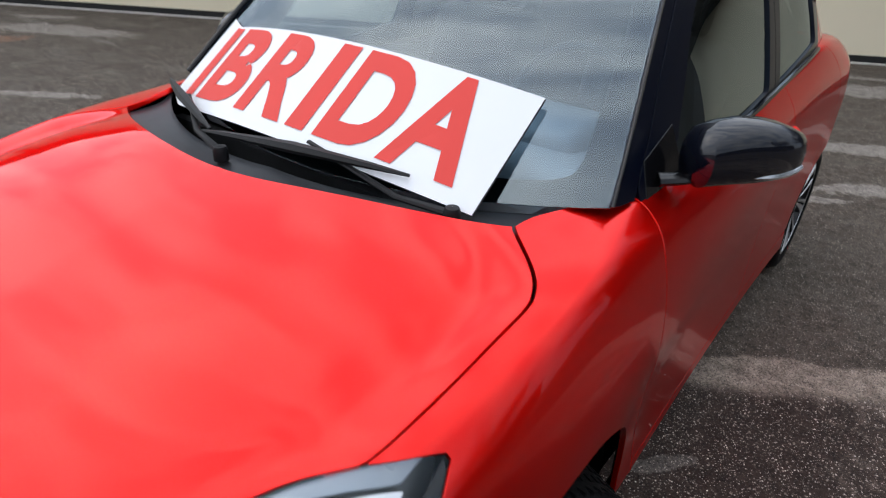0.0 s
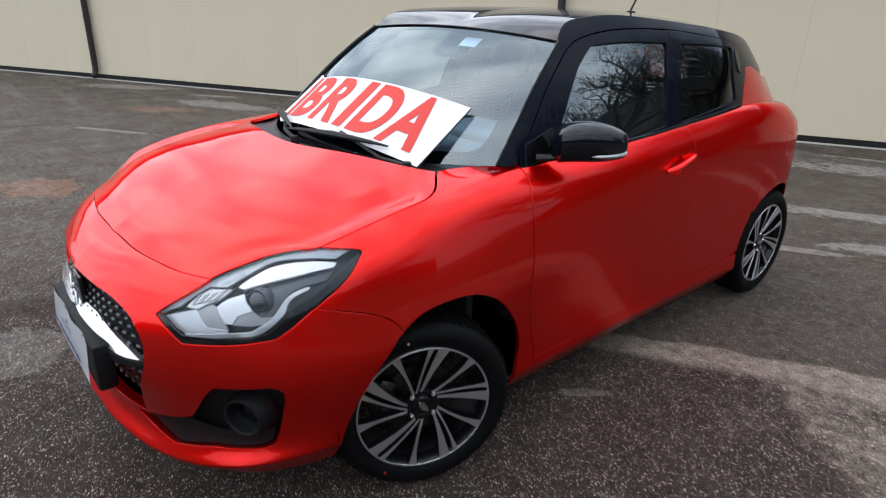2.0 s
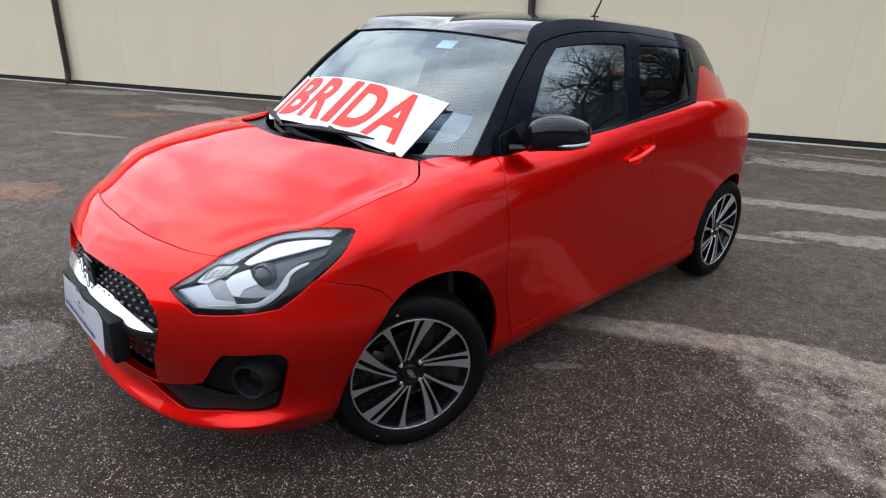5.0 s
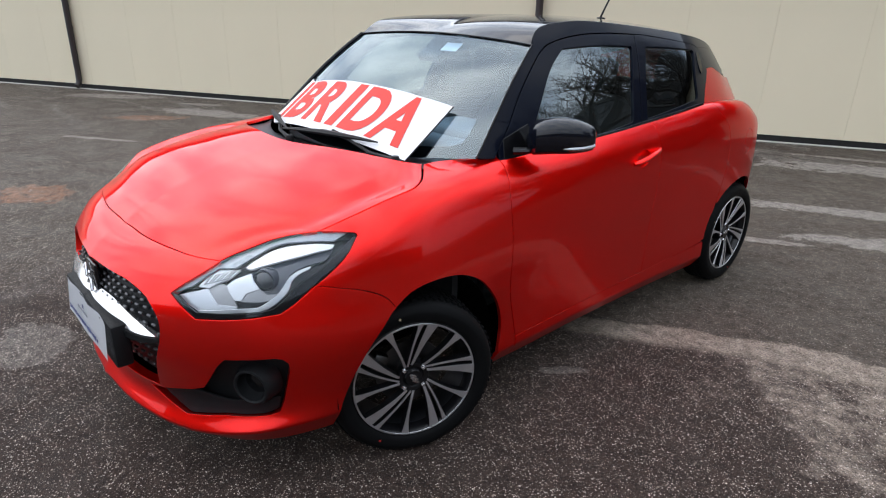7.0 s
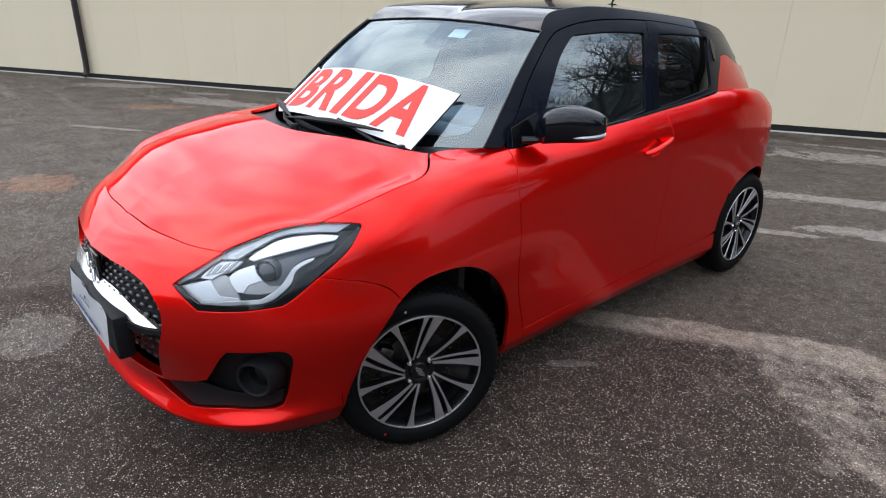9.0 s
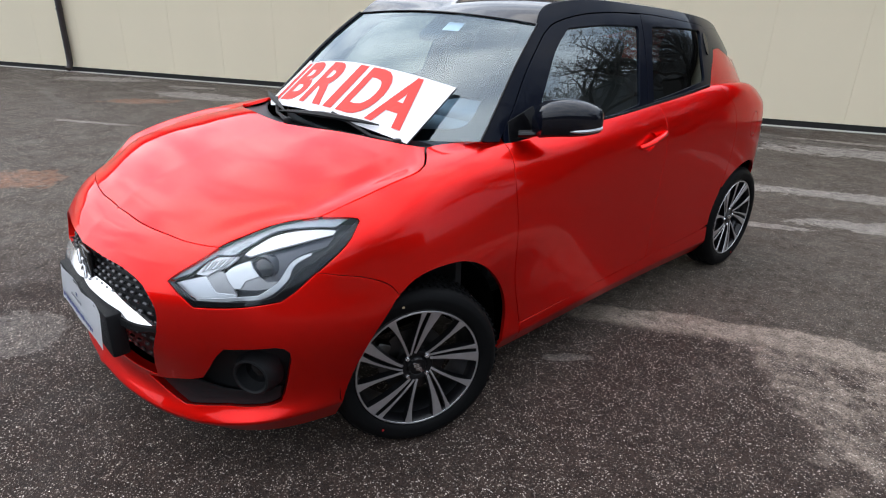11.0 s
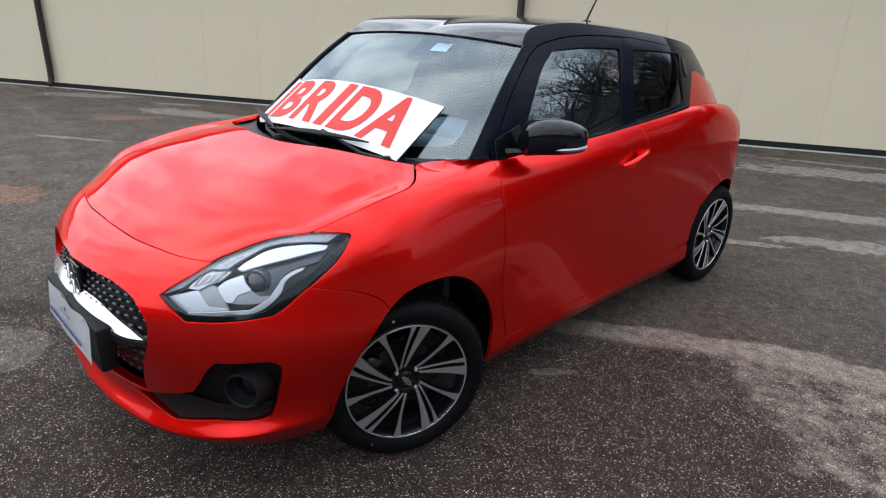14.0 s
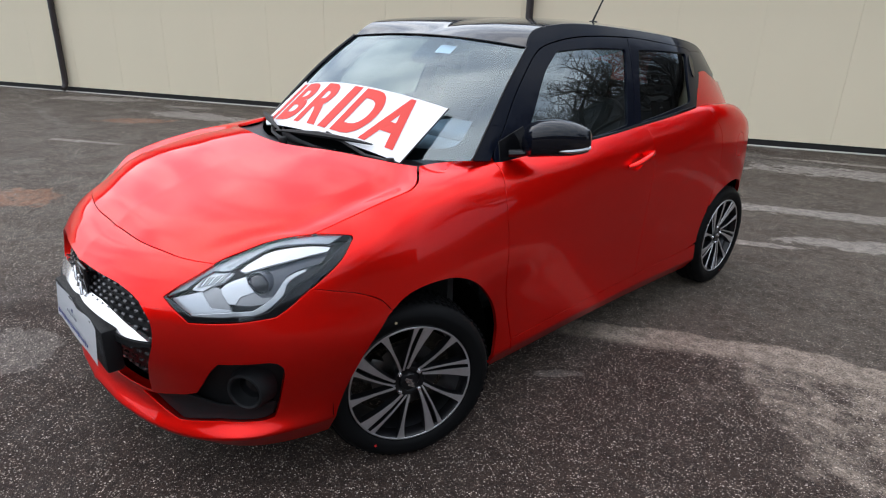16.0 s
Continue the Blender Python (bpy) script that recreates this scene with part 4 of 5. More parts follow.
        patch("rib", loop_of([(a, b), (a + .005, b + .01), (c_ + .005, d_ + .01), (c_, d_)]), SILVER_REFLECT if k % 2 else MID_REFLECT, hl, .015, far, flange=.003)
    patch("light_guide", loop_of([(-.742, 4.31), (-.614, 4.31)], curve([(-.549, 4.27), (-.519, 4.37), (-.486, 4.53), (-.461, 4.79), (-.441, 5.03), (-.411, 5.19), (-.376, 5.23)], 3),
                                 curve([(-.379, 5.14), (-.414, 5.04), (-.439, 4.86), (-.451, 4.59), (-.476, 4.39), (-.511, 4.22), (-.546, 4.17)], 3), [(-.614, 4.22), (-.734, 4.24)]), GUIDE, hl, .012, far, "bright angled light guide")
    c = skin(np.array(-.530), np.array(5.22)) - normals_of(skin, np.array(-.530), np.array(5.22)) * .040
    nn = Vector((.50, -.85, .15)).normalized()
    mt = Matrix.Translation(c) @ nn.to_track_quat("Z", "Y").to_matrix().to_4x4()
    for nm, prof, mat, lab in (("projector", [(.0005, .030), (.015, .027), (.026, .020), (.033, .008)], PROJECTOR, "dark glass projector lens"), ("projector_ring", [(.033, .008), (.034, .013), (.038, .013), (.040, .0), (.040, -.02)], SLATE, "dark projector ring")):
        bm = lathe(prof, 32, "Z")
        bmesh.ops.transform(bm, matrix=mt, verts=bm.verts)
        if far:
            bmesh.ops.scale(bm, vec=(-1, 1, 1), verts=bm.verts)
        part(nm, bm, mat, hl, lab)

# grille: dark insert with rows of raised studs, a chrome bar and an emblem
grille = part("grille", sheet("grille", skin, GRILLE, sink=.055, gap=-.004, flange=-.05, both=True, mid=S0, step=.03), PLASTIC, car, "black grille insert with studded mesh")
stud = bmesh.new()
box_bm(stud, (.022, .010, .011), bevel=.0035, segs=1)
stud_me = bpy.data.meshes.new("stud")
stud.to_mesh(stud_me)
stud.free()
stud_me.materials.append(plain("grey_stud", (.030, .031, .034), 0.3, coat=0.5))
g_in = grown(np.asarray(GRILLE) * np.array([1, .1]), -.014)
row = 0
for v in np.arange(2.25, 5.1, .27):
    row += 1
    for s in np.arange(S0 - .9, -.84, .046):
        s_ = s + (.023 if row % 2 else 0)
        m_ = max(s_, 2 * S0 - s_)
        if not inside(g_in, np.array([[m_, v * .1]]))[0]:
            continue
        p = skin(np.array(m_), np.array(v))
        nv = normals_of(skin, np.array(m_), np.array(v))
        p = p - nv * .046
        sg = 1 if s_ >= S0 else -1
        o = new("stud", stud_me)
        o.parent = grille
        o.matrix_basis = Matrix.Translation((sg * p[0], p[1], p[2])) @ Matrix.Rotation(math.atan2(nv[0] * sg, -nv[1]), 4, "Z")
CHROME_BAR = loop_of(curve([(S0, 3.66), (-1.318, 3.58), (-1.157, 3.49), (-1.0, 3.40), (-.905, 3.42)], 6), curve([(-.905, 3.42), (-.979, 3.58), (-1.08, 3.73), (-1.17, 3.84), (-1.23, 3.87), (-1.275, 3.86)], 5), [(S0, 3.86)])
part("chrome_bar", sheet("chrome_bar", lambda s, v: sunk(skin, .004)(s, v) + np.stack([0 * v, np.clip(np.asarray(v, float) - 3.3, 0, 1) * .075, 0 * v], -1), CHROME_BAR, sink=0, gap=0, flange=.03, both=True, mid=S0, step=.015), CHROME, grille, "bright chrome wing-shaped grille bar")
LOWER_BAR = loop_of(curve([(S0, 3.40), (-1.318, 3.36), (-1.157, 3.25), (-1.0, 3.17), (-.885, 3.30)], 5), curve([(-.885, 3.38), (-1.0, 3.35), (-1.157, 3.44), (-1.318, 3.53), (S0, 3.60)], 5))
part("lower_bar", sheet("lower_bar", skin, LOWER_BAR, sink=.008, gap=0, flange=.03, both=True, mid=S0, step=.015), PLASTIC, grille, "black bar under the chrome")
bm = bmesh.new()
for dx, dz in ((-.020, .022), (.020, -.022)):
    box_bm(bm, (.014, .010, .050), (dx, -.797, .634 + dz), Euler((radians(-8), radians(-28), 0)).to_matrix(), bevel=.004)
    box_bm(bm, (.048, .010, .012), (dx * -.2, -.797, .634 + dz * .55), Euler((radians(-8), radians(-38 + 90 * 0), 0)).to_matrix(), bevel=.004)
part("emblem", bm, CHROME, grille, "chrome emblem of slanted bars")
bm = bmesh.new()
box_bm(bm, (.11, .02, .11), (0, -.778, .636), bevel=.008)
part("emblem_base", bm, PIANO, grille)
# plate holder and paper plate
holder = part("plate_holder", box_bm(bmesh.new(), (.565, .055, .150), (.040, -.800, .500), bevel=.010), PLASTIC, car, "black number plate holder")
bm = bmesh.new()
nx, nz = 12, 4
g = [[bm.verts.new((-.205 + .490 * i / nx, -.8295 - .014 * (1 - j / nz) - .004 * math.sin(i * 1.1) * (j / nz), .446 + .126 * j / nz + .004 * math.sin(i * .8))) for j in range(nz + 1)] for i in range(nx + 1)]
for i in range(nx):
    for j in range(nz):
        bm.faces.new((g[i][j], g[i + 1][j], g[i + 1][j + 1], g[i][j + 1]))
bmesh.ops.solidify(bm, geom=bm.faces[:], thickness=.0015)
plate = part("plate_sheet", bm, PAPER, holder, "white printed paper sheet with blue print")
TEXT_ROW = [(-.150 + .0205 * k, .468, .012 + .004 * (k * 7 % 3 == 0), .011 + .004 * (k * 5 % 4 == 0), BLUE_INK) for k in range(18)]
for bx, bz, bw, bh, ink in TEXT_ROW + [(-.03 + .021 * k, .510, .013, .009, GREY_INK) for k in range(6)] + [(.030, .528, .014, .012, BLUE_INK)]:
    bm = bmesh.new()
    box_bm(bm, (bw, .001, bh), (bx, -.8335 - .014 * (.572 - bz - .015) / .126 - .003, bz + .015), Euler((radians(-6), 0, 0)).to_matrix())
    part("printed_bar", bm, ink, plate, "small dark print bar")

# fog lamp recesses
for far in SIDES:
    fo = part("fog_recess", sheet("fog_recess", skin, FOG, sink=.050, gap=-.004, flange=-.046, step=.02, mirror=far), PLASTIC, car, "black plastic fog lamp recess")
    patch("recess_floor", loop_of([(-1.0, 1.97), (-.919, 1.75), (-.843, 1.55), (-.70, 1.73), (-.56, 1.73), (-.515, 1.83), (-.505, 2.12), (-.58, 2.05), (-.70, 2.06), (-.80, 2.16), (-.92, 2.10)]), PLASTIC, fo, .022, far)
    c = skin(np.array(-.578), np.array(2.42)) - normals_of(skin, np.array(-.578), np.array(2.42)) * .05
    d = Vector((.52, -.85, .0)).normalized()
    bm = lathe([(.0005, .012), (.040, .014), (.046, .024), (.049, .052), (.054, .056), (.060, .054), (.068, .03), (.075, -.01)], 36, "Z")
    mt = Matrix.Translation(c) @ d.to_track_quat("Z", "Y").to_matrix().to_4x4()
    bmesh.ops.transform(bm, matrix=mt, verts=bm.verts)
    if far:
        bmesh.ops.scale(bm, vec=(-1, 1, 1), verts=bm.verts)
    fl = part("fog_bezel", bm, PLASTIC, fo, "round black bezel")
    bm = lathe([(.0005, .024), (.025, .021), (.041, .014)], 28, "Z")
    bmesh.ops.transform(bm, matrix=mt, verts=bm.verts)
    if far:
        bmesh.ops.scale(bm, vec=(-1, 1, 1), verts=bm.verts)
    part("fog_lamp", bm, PIANO, fl, "dark fog lamp glass")

# door mirrors
for far in SIDES:
    sg = -1 if far else 1
    ax = Vector((.160, .172, 0))
    fr = Vector((.172, -.160, 0)).normalized()
    bm = bmesh.new()
    rings = []
    n = 28
    for t in [0, .03, .1, .22, .38, .55, .72, .86, .95, .99]:
        hh = .067 * (min(1, t / .10 + .45) if t < .06 else 1) * (1 - .42 * max(0, (t - .45) / .55) ** 2.2)
        dd = .068 * (min(1, t / .10 + .35) if t < .07 else 1) * (1 - .55 * max(0, (t - .5) / .5) ** 2.5)
        if t > .97:
            hh, dd = hh * .82, dd * .7
        cz = 1.086 + .008 * math.sin(math.pi * t)
        c = Vector((.768, .588, cz)) + ax * t * 1.10
        ring = []
        for k in range(n):
            a = 2 * math.pi * k / n
            ca, sa = math.cos(a), math.sin(a)
            px = abs(ca) ** .75 * (1 if ca > 0 else -.75) * dd
            pz = abs(sa) ** .8 * (1 if sa > 0 else -1) * hh
            if sa > 0:
                pz *= 1.06 * (.42 + .58 * math.sqrt(1 - (1 - min(1, t / .42)) ** 2))
            v = c + fr * px + Vector((0, 0, pz))
            ring.append(bm.verts.new((sg * v.x, v.y, v.z)))
        rings.append(ring)
    for r0, r1 in zip(rings[:-1], rings[1:]):
        for k in range(n):
            bm.faces.new((r0[k], r0[(k + 1) % n], r1[(k + 1) % n], r1[k]))
    bm.faces.new(rings[0])
    bm.faces.new(rings[-1][::-1])
    mi = part("door_mirror", bm, GLOSS_BLACK, car, "gloss black door mirror")
    bm = bmesh.new()
    sig = []
    for t in np.linspace(.50, 1.02, 9):
        t = float(t)
        dd = .062 * (1 - .55 * max(0, (t - .5) / .5) ** 2.5) * .90
        v = Vector((.768, .588, 1.056 + .012 * max(0, (t - .6) / .4) ** 2)) + ax * min(t, .99) * 1.10 + fr * (dd + .001 - (.022 if t > 1 else 0))
        sig.append((sg * v.x, v.y, v.z))
    tube(bm, sig, [.004, .007, .0085, .009, .009, .009, .009, .008, .005], 8)
    part("turn_signal", bm, SATIN, mi, "slim clear turn signal strip")
    bm = bmesh.new()
    tube(bm, [(sg * .735, .555, 1.032), (sg * .775, .585, 1.036), (sg * .815, .640, 1.050)], [.024, .020, .026], 10, .62)
    part("stalk", bm, PIANO, mi, "black mirror foot")
    bm = bmesh.new()
    bmesh.ops.create_circle(bm, cap_ends=True, radius=.055, segments=24)
    bmesh.ops.transform(bm, matrix=Matrix.Translation((sg * .845, .715, 1.098)) @ Matrix(((sg * .68, 0, -sg * .73, 0), (.73, 0, .68, 0), (0, 1, 0, 0), (0, 0, 0, 1))) @ Matrix.Diagonal((1.5, .95, 1, 1)), verts=bm.verts)
    part("mirror_glass", bm, CHROME, mi, "mirror glass")
    part("mirror_sail", sheet("mirror_sail", green, loop_of([(.50, .22), (.515, .60), (.66, .75), (.68, .30), (.66, .22)]), vs=.19, sink=-.002, flange=.003, mirror=far), PIANO, car, "black corner trim by the mirror")

# door handles
for far in SIDES:
    sg = -1 if far else 1
    bm = bmesh.new()
    pts = []
    for s_, v_, o_ in ((1.262, 5.38, .004), (1.285, 5.42, .018), (1.33, 5.49, .026), (1.39, 5.58, .026), (1.44, 5.64, .018), (1.475, 5.68, .004)):
        p = skin(np.array(s_), np.array(v_)) + normals_of(skin, np.array(s_), np.array(v_)) * o_
        pts.append((sg * p[0], p[1], p[2]))
    tube(bm, pts, [.010, .014, .015, .015, .014, .010], 10, .8)
    part("door_handle", bm, RED, car, "body-coloured pull handle over a recess")

# aerial
an = bmesh.new()
box_bm(an, (.03, .06, .018), (.0, 2.10, 1.500), bevel=.008)
aerial = part("aerial", an, PLASTIC, car, "black roof aerial")
an = bmesh.new()
tube(an, [(.0, 2.09, 1.50), (.0, 2.16, 1.60), (.0, 2.24, 1.71)], [.006, .005, .003], 8)
part("mast", an, PLASTIC, aerial)

# ---- cabin ----
bm = bmesh.new()
box_bm(bm, (1.38, .44, .20), (0, .60, .93), Euler((radians(-8), 0, 0)).to_matrix(), bevel=.06, segs=4)
box_bm(bm, (1.16, .30, .08), (0, .46, .935), Euler((radians(-6), 0, 0)).to_matrix(), bevel=.03)
box_bm(bm, (.36, .26, .10), (.36, .66, 1.03), bevel=.04, segs=3)
part("dashboard", bm, DASH, car, "dark grey dashboard")
bm = bmesh.new()
ringp = [(0.36 + .185 * math.cos(a), .86 + .06 * math.sin(a), 1.02 + .175 * math.sin(a)) for a in np.linspace(0, 2 * math.pi, 29)]
tube(bm, ringp, .015, 8)
box_bm(bm, (.15, .05, .10), (.36, .85, 1.01), bevel=.03)
box_bm(bm, (.34, .03, .03), (.36, .86, 1.02), bevel=.01)
part("steering_wheel", bm, CABIN, car, "dark steering wheel")


def seat(x, y, w, headrest=True):
    st = part("seat", box_bm(bmesh.new(), (w, .52, .18), (x, y, .56), bevel=.06, segs=4), FABRIC, car, "dark fabric seat")
    part("seat_back", box_bm(bmesh.new(), (w, .15, .62), (x, y + .33, .86), Euler((radians(-20), 0, 0)).to_matrix(), bevel=.065, segs=4), FABRIC, st)
    for hx in ((x,) if headrest else (x - .35, x + .35)):
        part("headrest", box_bm(bmesh.new(), (.26, .10, .18), (hx, y + .46, 1.235), Euler((radians(-14), 0, 0)).to_matrix(), bevel=.045, segs=4), FABRIC, st)
    return st


seat(.36, 1.10, .50)
seat(-.36, 1.10, .50)
seat(0, 1.98, 1.22, False)
bm = bmesh.new()
box_bm(bm, (.24, .05, .07), (0, .90, 1.315), Euler((radians(12), 0, 0)).to_matrix(), bevel=.02, segs=3)
part("inner_mirror", bm, PIANO, car, "rear-view mirror")
bm = bmesh.new()
box_bm(bm, (.16, .16, .04), (.02, .80, 1.36), Euler((radians(34), 0, 0)).to_matrix(), bevel=.015, segs=3)
part("camera_housing", bm, CABIN, car, "dark sensor housing behind the glass")
bm = bmesh.new()
box_bm(bm, (.10, .002, .055), (.155, .755, 1.375), Euler((radians(-55), 0, 0)).to_matrix())
part("paper_label", bm, BOARD, car, "white label on the glass")
part("headliner", sheet("headliner", lambda u, v: roof_skin(u / .57, v / 1.95) - np.array([0, 0, .03]), [(0, .05), (.55, .05), (.55, 1.9), (0, 1.9)], vs=1, step=.1, both=True, mid=0.0, flange=0), HEADLINER, car, "light headliner")
bm = bmesh.new()
box_bm(bm, (1.4, 2.3, .03), (0, 1.6, .40))
box_bm(bm, (1.40, .03, .50), (0, .30, .66))
box_bm(bm, (.96, .04, .52), (0, 2.76, .70))
box_bm(bm, (.96, .36, .03), (0, 2.56, .965))
part("cabin_floor", bm, CABIN, car)
for sg in (1, -1):
    part("door_trim", box_bm(bmesh.new(), (.05, 1.7, .50), (sg * .735, 1.25, .73), bevel=.02), CABIN, car)

# wipers
WIPER = plain("wiper_black", (.008, .008, .009), 0.5, spec=0.25)
def wiper(pivot, elbow, a, b):
    arm = bmesh.new()
    tube(arm, [pivot, elbow[0], elbow[1]], [.011, .008, .006], 8, .7)
    r = lathe([(.0005, .016), (.014, .014), (.018, .004), (.018, -.02)], 16, "Z")
    bmesh.ops.translate(r, verts=r.verts, vec=Vector(pivot))
    me_ = bpy.data.meshes.new("tmp_")
    r.to_mesh(me_)
    arm.from_mesh(me_)
    r.free()
    bpy.data.meshes.remove(me_)
    w = part("wiper", arm, WIPER, car, "black windshield wiper")
    bl = bmesh.new()
    a, b = Vector(a), Vector(b)
    mid_ = (a + b) / 2 + Vector((0, -.012, .012))
    pts = [a, a.lerp(b, .15) + Vector((0, -.006, .006)), a.lerp(b, .35) + Vector((0, -.010, .010)), mid_, a.lerp(b, .65) + Vector((0, -.010, .010)), a.lerp(b, .85) + Vector((0, -.006, .006)), b]
    tube(bl, pts, [.004, .009, .013, .016, .013, .009, .004], 6, .8)
    part("blade", bl, WIPER, w)
    return w


# ---- the board on the windshield ----
def board(x, w):
    """The bowed board: x across the car, w metres up its slope."""
    x, w = np.asarray(x, float), np.asarray(w, float)
    w0 = .075 * (1 - (x / .51) ** 2) * (np.abs(x) < .51)
    k = w + w0
    return np.stack([x + 0 * w, .085 + .46 * x**2 + .80 * k, 1.0 + .60 * k], -1)


BX0, BX1, BH = -.630, .508, .300
bm = bmesh.new()
cols = []
for x in np.linspace(BX0, BX1, 41):
    cols.append([bm.verts.new(tuple(board(x, w))) for w in np.linspace(0, BH, 5)])
for c0, c1 in zip(cols[:-1], cols[1:]):
    for j in range(4):
        bm.faces.new((c0[j], c1[j], c1[j + 1], c0[j + 1]))
bmesh.ops.recalc_face_normals(bm, faces=bm.faces)
if sum(f_.normal.z for f_ in bm.faces) < 0:
    bmesh.ops.reverse_faces(bm, faces=bm.faces)
sign = tagged(part("sign", bm, BOARD), "white board with red capital letters leaning on windshield", "sign")
bm = bmesh.new()
cols = []
for x in np.linspace(BX0, BX1, 41):
    lo, hi = board(x, 0.0), board(x, BH)
    cols.append([bm.verts.new(tuple(p + np.array([0, a * .6, -a * .8]))) for p, a in ((lo, .0005), (lo, .006), (hi, .006), (hi, .0005))])
for c0, c1 in zip(cols[:-1], cols[1:]):
    for j in range(3):
        bm.faces.new((c0[j], c1[j], c1[j + 1], c0[j + 1]))
bm.faces.new(cols[0])
bm.faces.new(cols[-1])
part("back_sheet", bm, BOARD_EDGE, sign, "dark board back and edge")


def letter(ch, x0, x1, lo, hi, bold):
    """One capital of the built-in font, fitted to its box on the board."""
    cu = bpy.data.curves.new("letter", "FONT")
    cu.body, cu.size, cu.offset, cu.resolution_u = ch, 1.0, bold, 5
    ob = bpy.data.objects.new("letter", cu)
    scene.collection.objects.link(ob)
    bpy.context.view_layer.update()
    me = bpy.data.meshes.new_from_object(ob.evaluated_get(bpy.context.evaluated_depsgraph_get()))
    bpy.data.objects.remove(ob)
    bpy.data.curves.remove(cu)
    b = bmesh.new()
    b.from_mesh(me)
    bpy.data.meshes.remove(me)
    bmesh.ops.subdivide_edges(b, edges=b.edges[:], cuts=1)
    bmesh.ops.triangulate(b, faces=b.faces[:])
    co = np.array([v.co[:] for v in b.verts])
    mn, mx = co.min(0), co.max(0)
    for v in b.verts:
        fx, fy = (v.co.x - mn[0]) / (mx[0] - mn[0]), (v.co.y - mn[1]) / (mx[1] - mn[1])
        p = board(x0 + (x1 - x0) * fx, lo + (hi - lo) * fy) + np.array([0, -.0012, .0016])
        v.co = p
    return part("letter", b, PRINT, sign, "red printed capital " + ch)


for ch, x0, x1, bold in (("I", -.530, -.472, .05), ("B", -.440, -.244, .034), ("R", -.218, -.030, .034), ("I", -.006, .054, .05), ("D", .084, .258, .036), ("A", .262, .446, .032)):
    letter(ch, x0, x1, .038, .290, bold)

wiper((.475, .185, 1.000), ((.36, .150, 1.012), (.10, .155, 1.060)), (-.20, .085, 1.030), (.365, .185, 1.048))
wiper((-.12, .075, 1.000), ((-.25, .100, 1.015), (-.42, .190, 1.050)), (-.62, .255, 1.045), (-.20, .105, 1.030))
# ---- ground and wall ----
def asphalt():
    m, n, l, p = material("wet_patched_asphalt")
    co = n.new("ShaderNodeTexCoord")

    def noise_at(scale, detail=4.0, rough=0.55, vec=None):
        t = n.new("ShaderNodeTexNoise")
        socket_set(t, Scale=scale, Detail=detail, Roughness=rough)
        l.new(vec or co.outputs["Object"], t.inputs["Vector"])
        return t.outputs["Fac"]

    def math_n(op, a, b=0.0, clamp=False):
        t = n.new("ShaderNodeMath")
        t.operation, t.use_clamp = op, clamp
        for i, x in enumerate((a, b)):
            if isinstance(x, (int, float)):
                t.inputs[i].default_value = x
            else:
                l.new(x, t.inputs[i])
        return t.outputs[0]

    def rng(x, a, b, c=0.0, d=1.0):
        t = n.new("ShaderNodeMapRange")
        t.interpolation_type = "SMOOTHSTEP"
        socket_set(t, From_Min=a, From_Max=b, To_Min=c, To_Max=d)
        l.new(x, t.inputs["Value"])
        return t.outputs[0]

    def mix(f, a, b):
        t = n.new("ShaderNodeMixRGB")
        for s_, x in zip(t.inputs, (f, a, b)):
            if isinstance(x, tuple):
                s_.default_value = (*x, 1)
            elif isinstance(x, (int, float)):
                s_.default_value = x
            else:
                l.new(x, s_)
        return t.outputs[0]

    sep = n.new("ShaderNodeSeparateXYZ")
    l.new(co.outputs["Object"], sep.inputs[0])
    X, Y = sep.outputs[0], sep.outputs[1]
    # stones in the binder
    vor = n.new("ShaderNodeTexVoronoi")
    socket_set(vor, Scale=215.0, Randomness=1.0)
    l.new(co.outputs["Object"], vor.inputs["Vector"])
    stone_tone = n.new("ShaderNodeSeparateColor")
    l.new(vor.outputs["Color"], stone_tone.inputs[0])
    vor2 = n.new("ShaderNodeTexVoronoi")
    socket_set(vor2, Scale=135.0)
    l.new(co.outputs["Object"], vor2.inputs["Vector"])
    tone2 = n.new("ShaderNodeSeparateColor")
    l.new(vor2.outputs["Color"], tone2.inputs[0])
    # old and newer pavement, parted by a ragged joint
    wob = math_n("MULTIPLY", math_n("SUBTRACT", noise_at(1.6, 6.0), 0.5), 0.34)
    bend = math_n("MULTIPLY", math_n("POWER", math_n("SUBTRACT", X, 1.3), 2.0), -0.16)
    joint = math_n("ADD", math_n("SUBTRACT", math_n("SUBTRACT", Y, math_n("MULTIPLY", X, 0.50)), 1.16), math_n("ADD", wob, math_n("MULTIPLY", bend, -1.0)))
    fresh = rng(joint, -0.015, 0.015)
    side = rng(X, -1.2, 0.3)
    new_part = math_n("MULTIPLY", fresh, side)
    # dry pale dust along the joint and over the near corner
    band = math_n("MULTIPLY", rng(joint, -0.30, -0.18), math_n("SUBTRACT", 1.0, fresh))
    blot = rng(noise_at(2.3, 8.0, 0.65), 0.44, 0.60)
    slant = math_n("ADD", math_n("ADD", Y, math_n("MULTIPLY", X, 0.6)), math_n("ADD", math_n("MULTIPLY", math_n("SUBTRACT", noise_at(5.5, 9.0, 0.78), 0.5), 1.3), math_n("MULTIPLY", math_n("SUBTRACT", noise_at(1.7, 5.0, 0.6), 0.5), 1.6)))
    corner = math_n("MULTIPLY", rng(slant, 2.02, 2.42), math_n("MULTIPLY", rng(X, 6.0, 4.0), math_n("SUBTRACT", 1.0, fresh)))
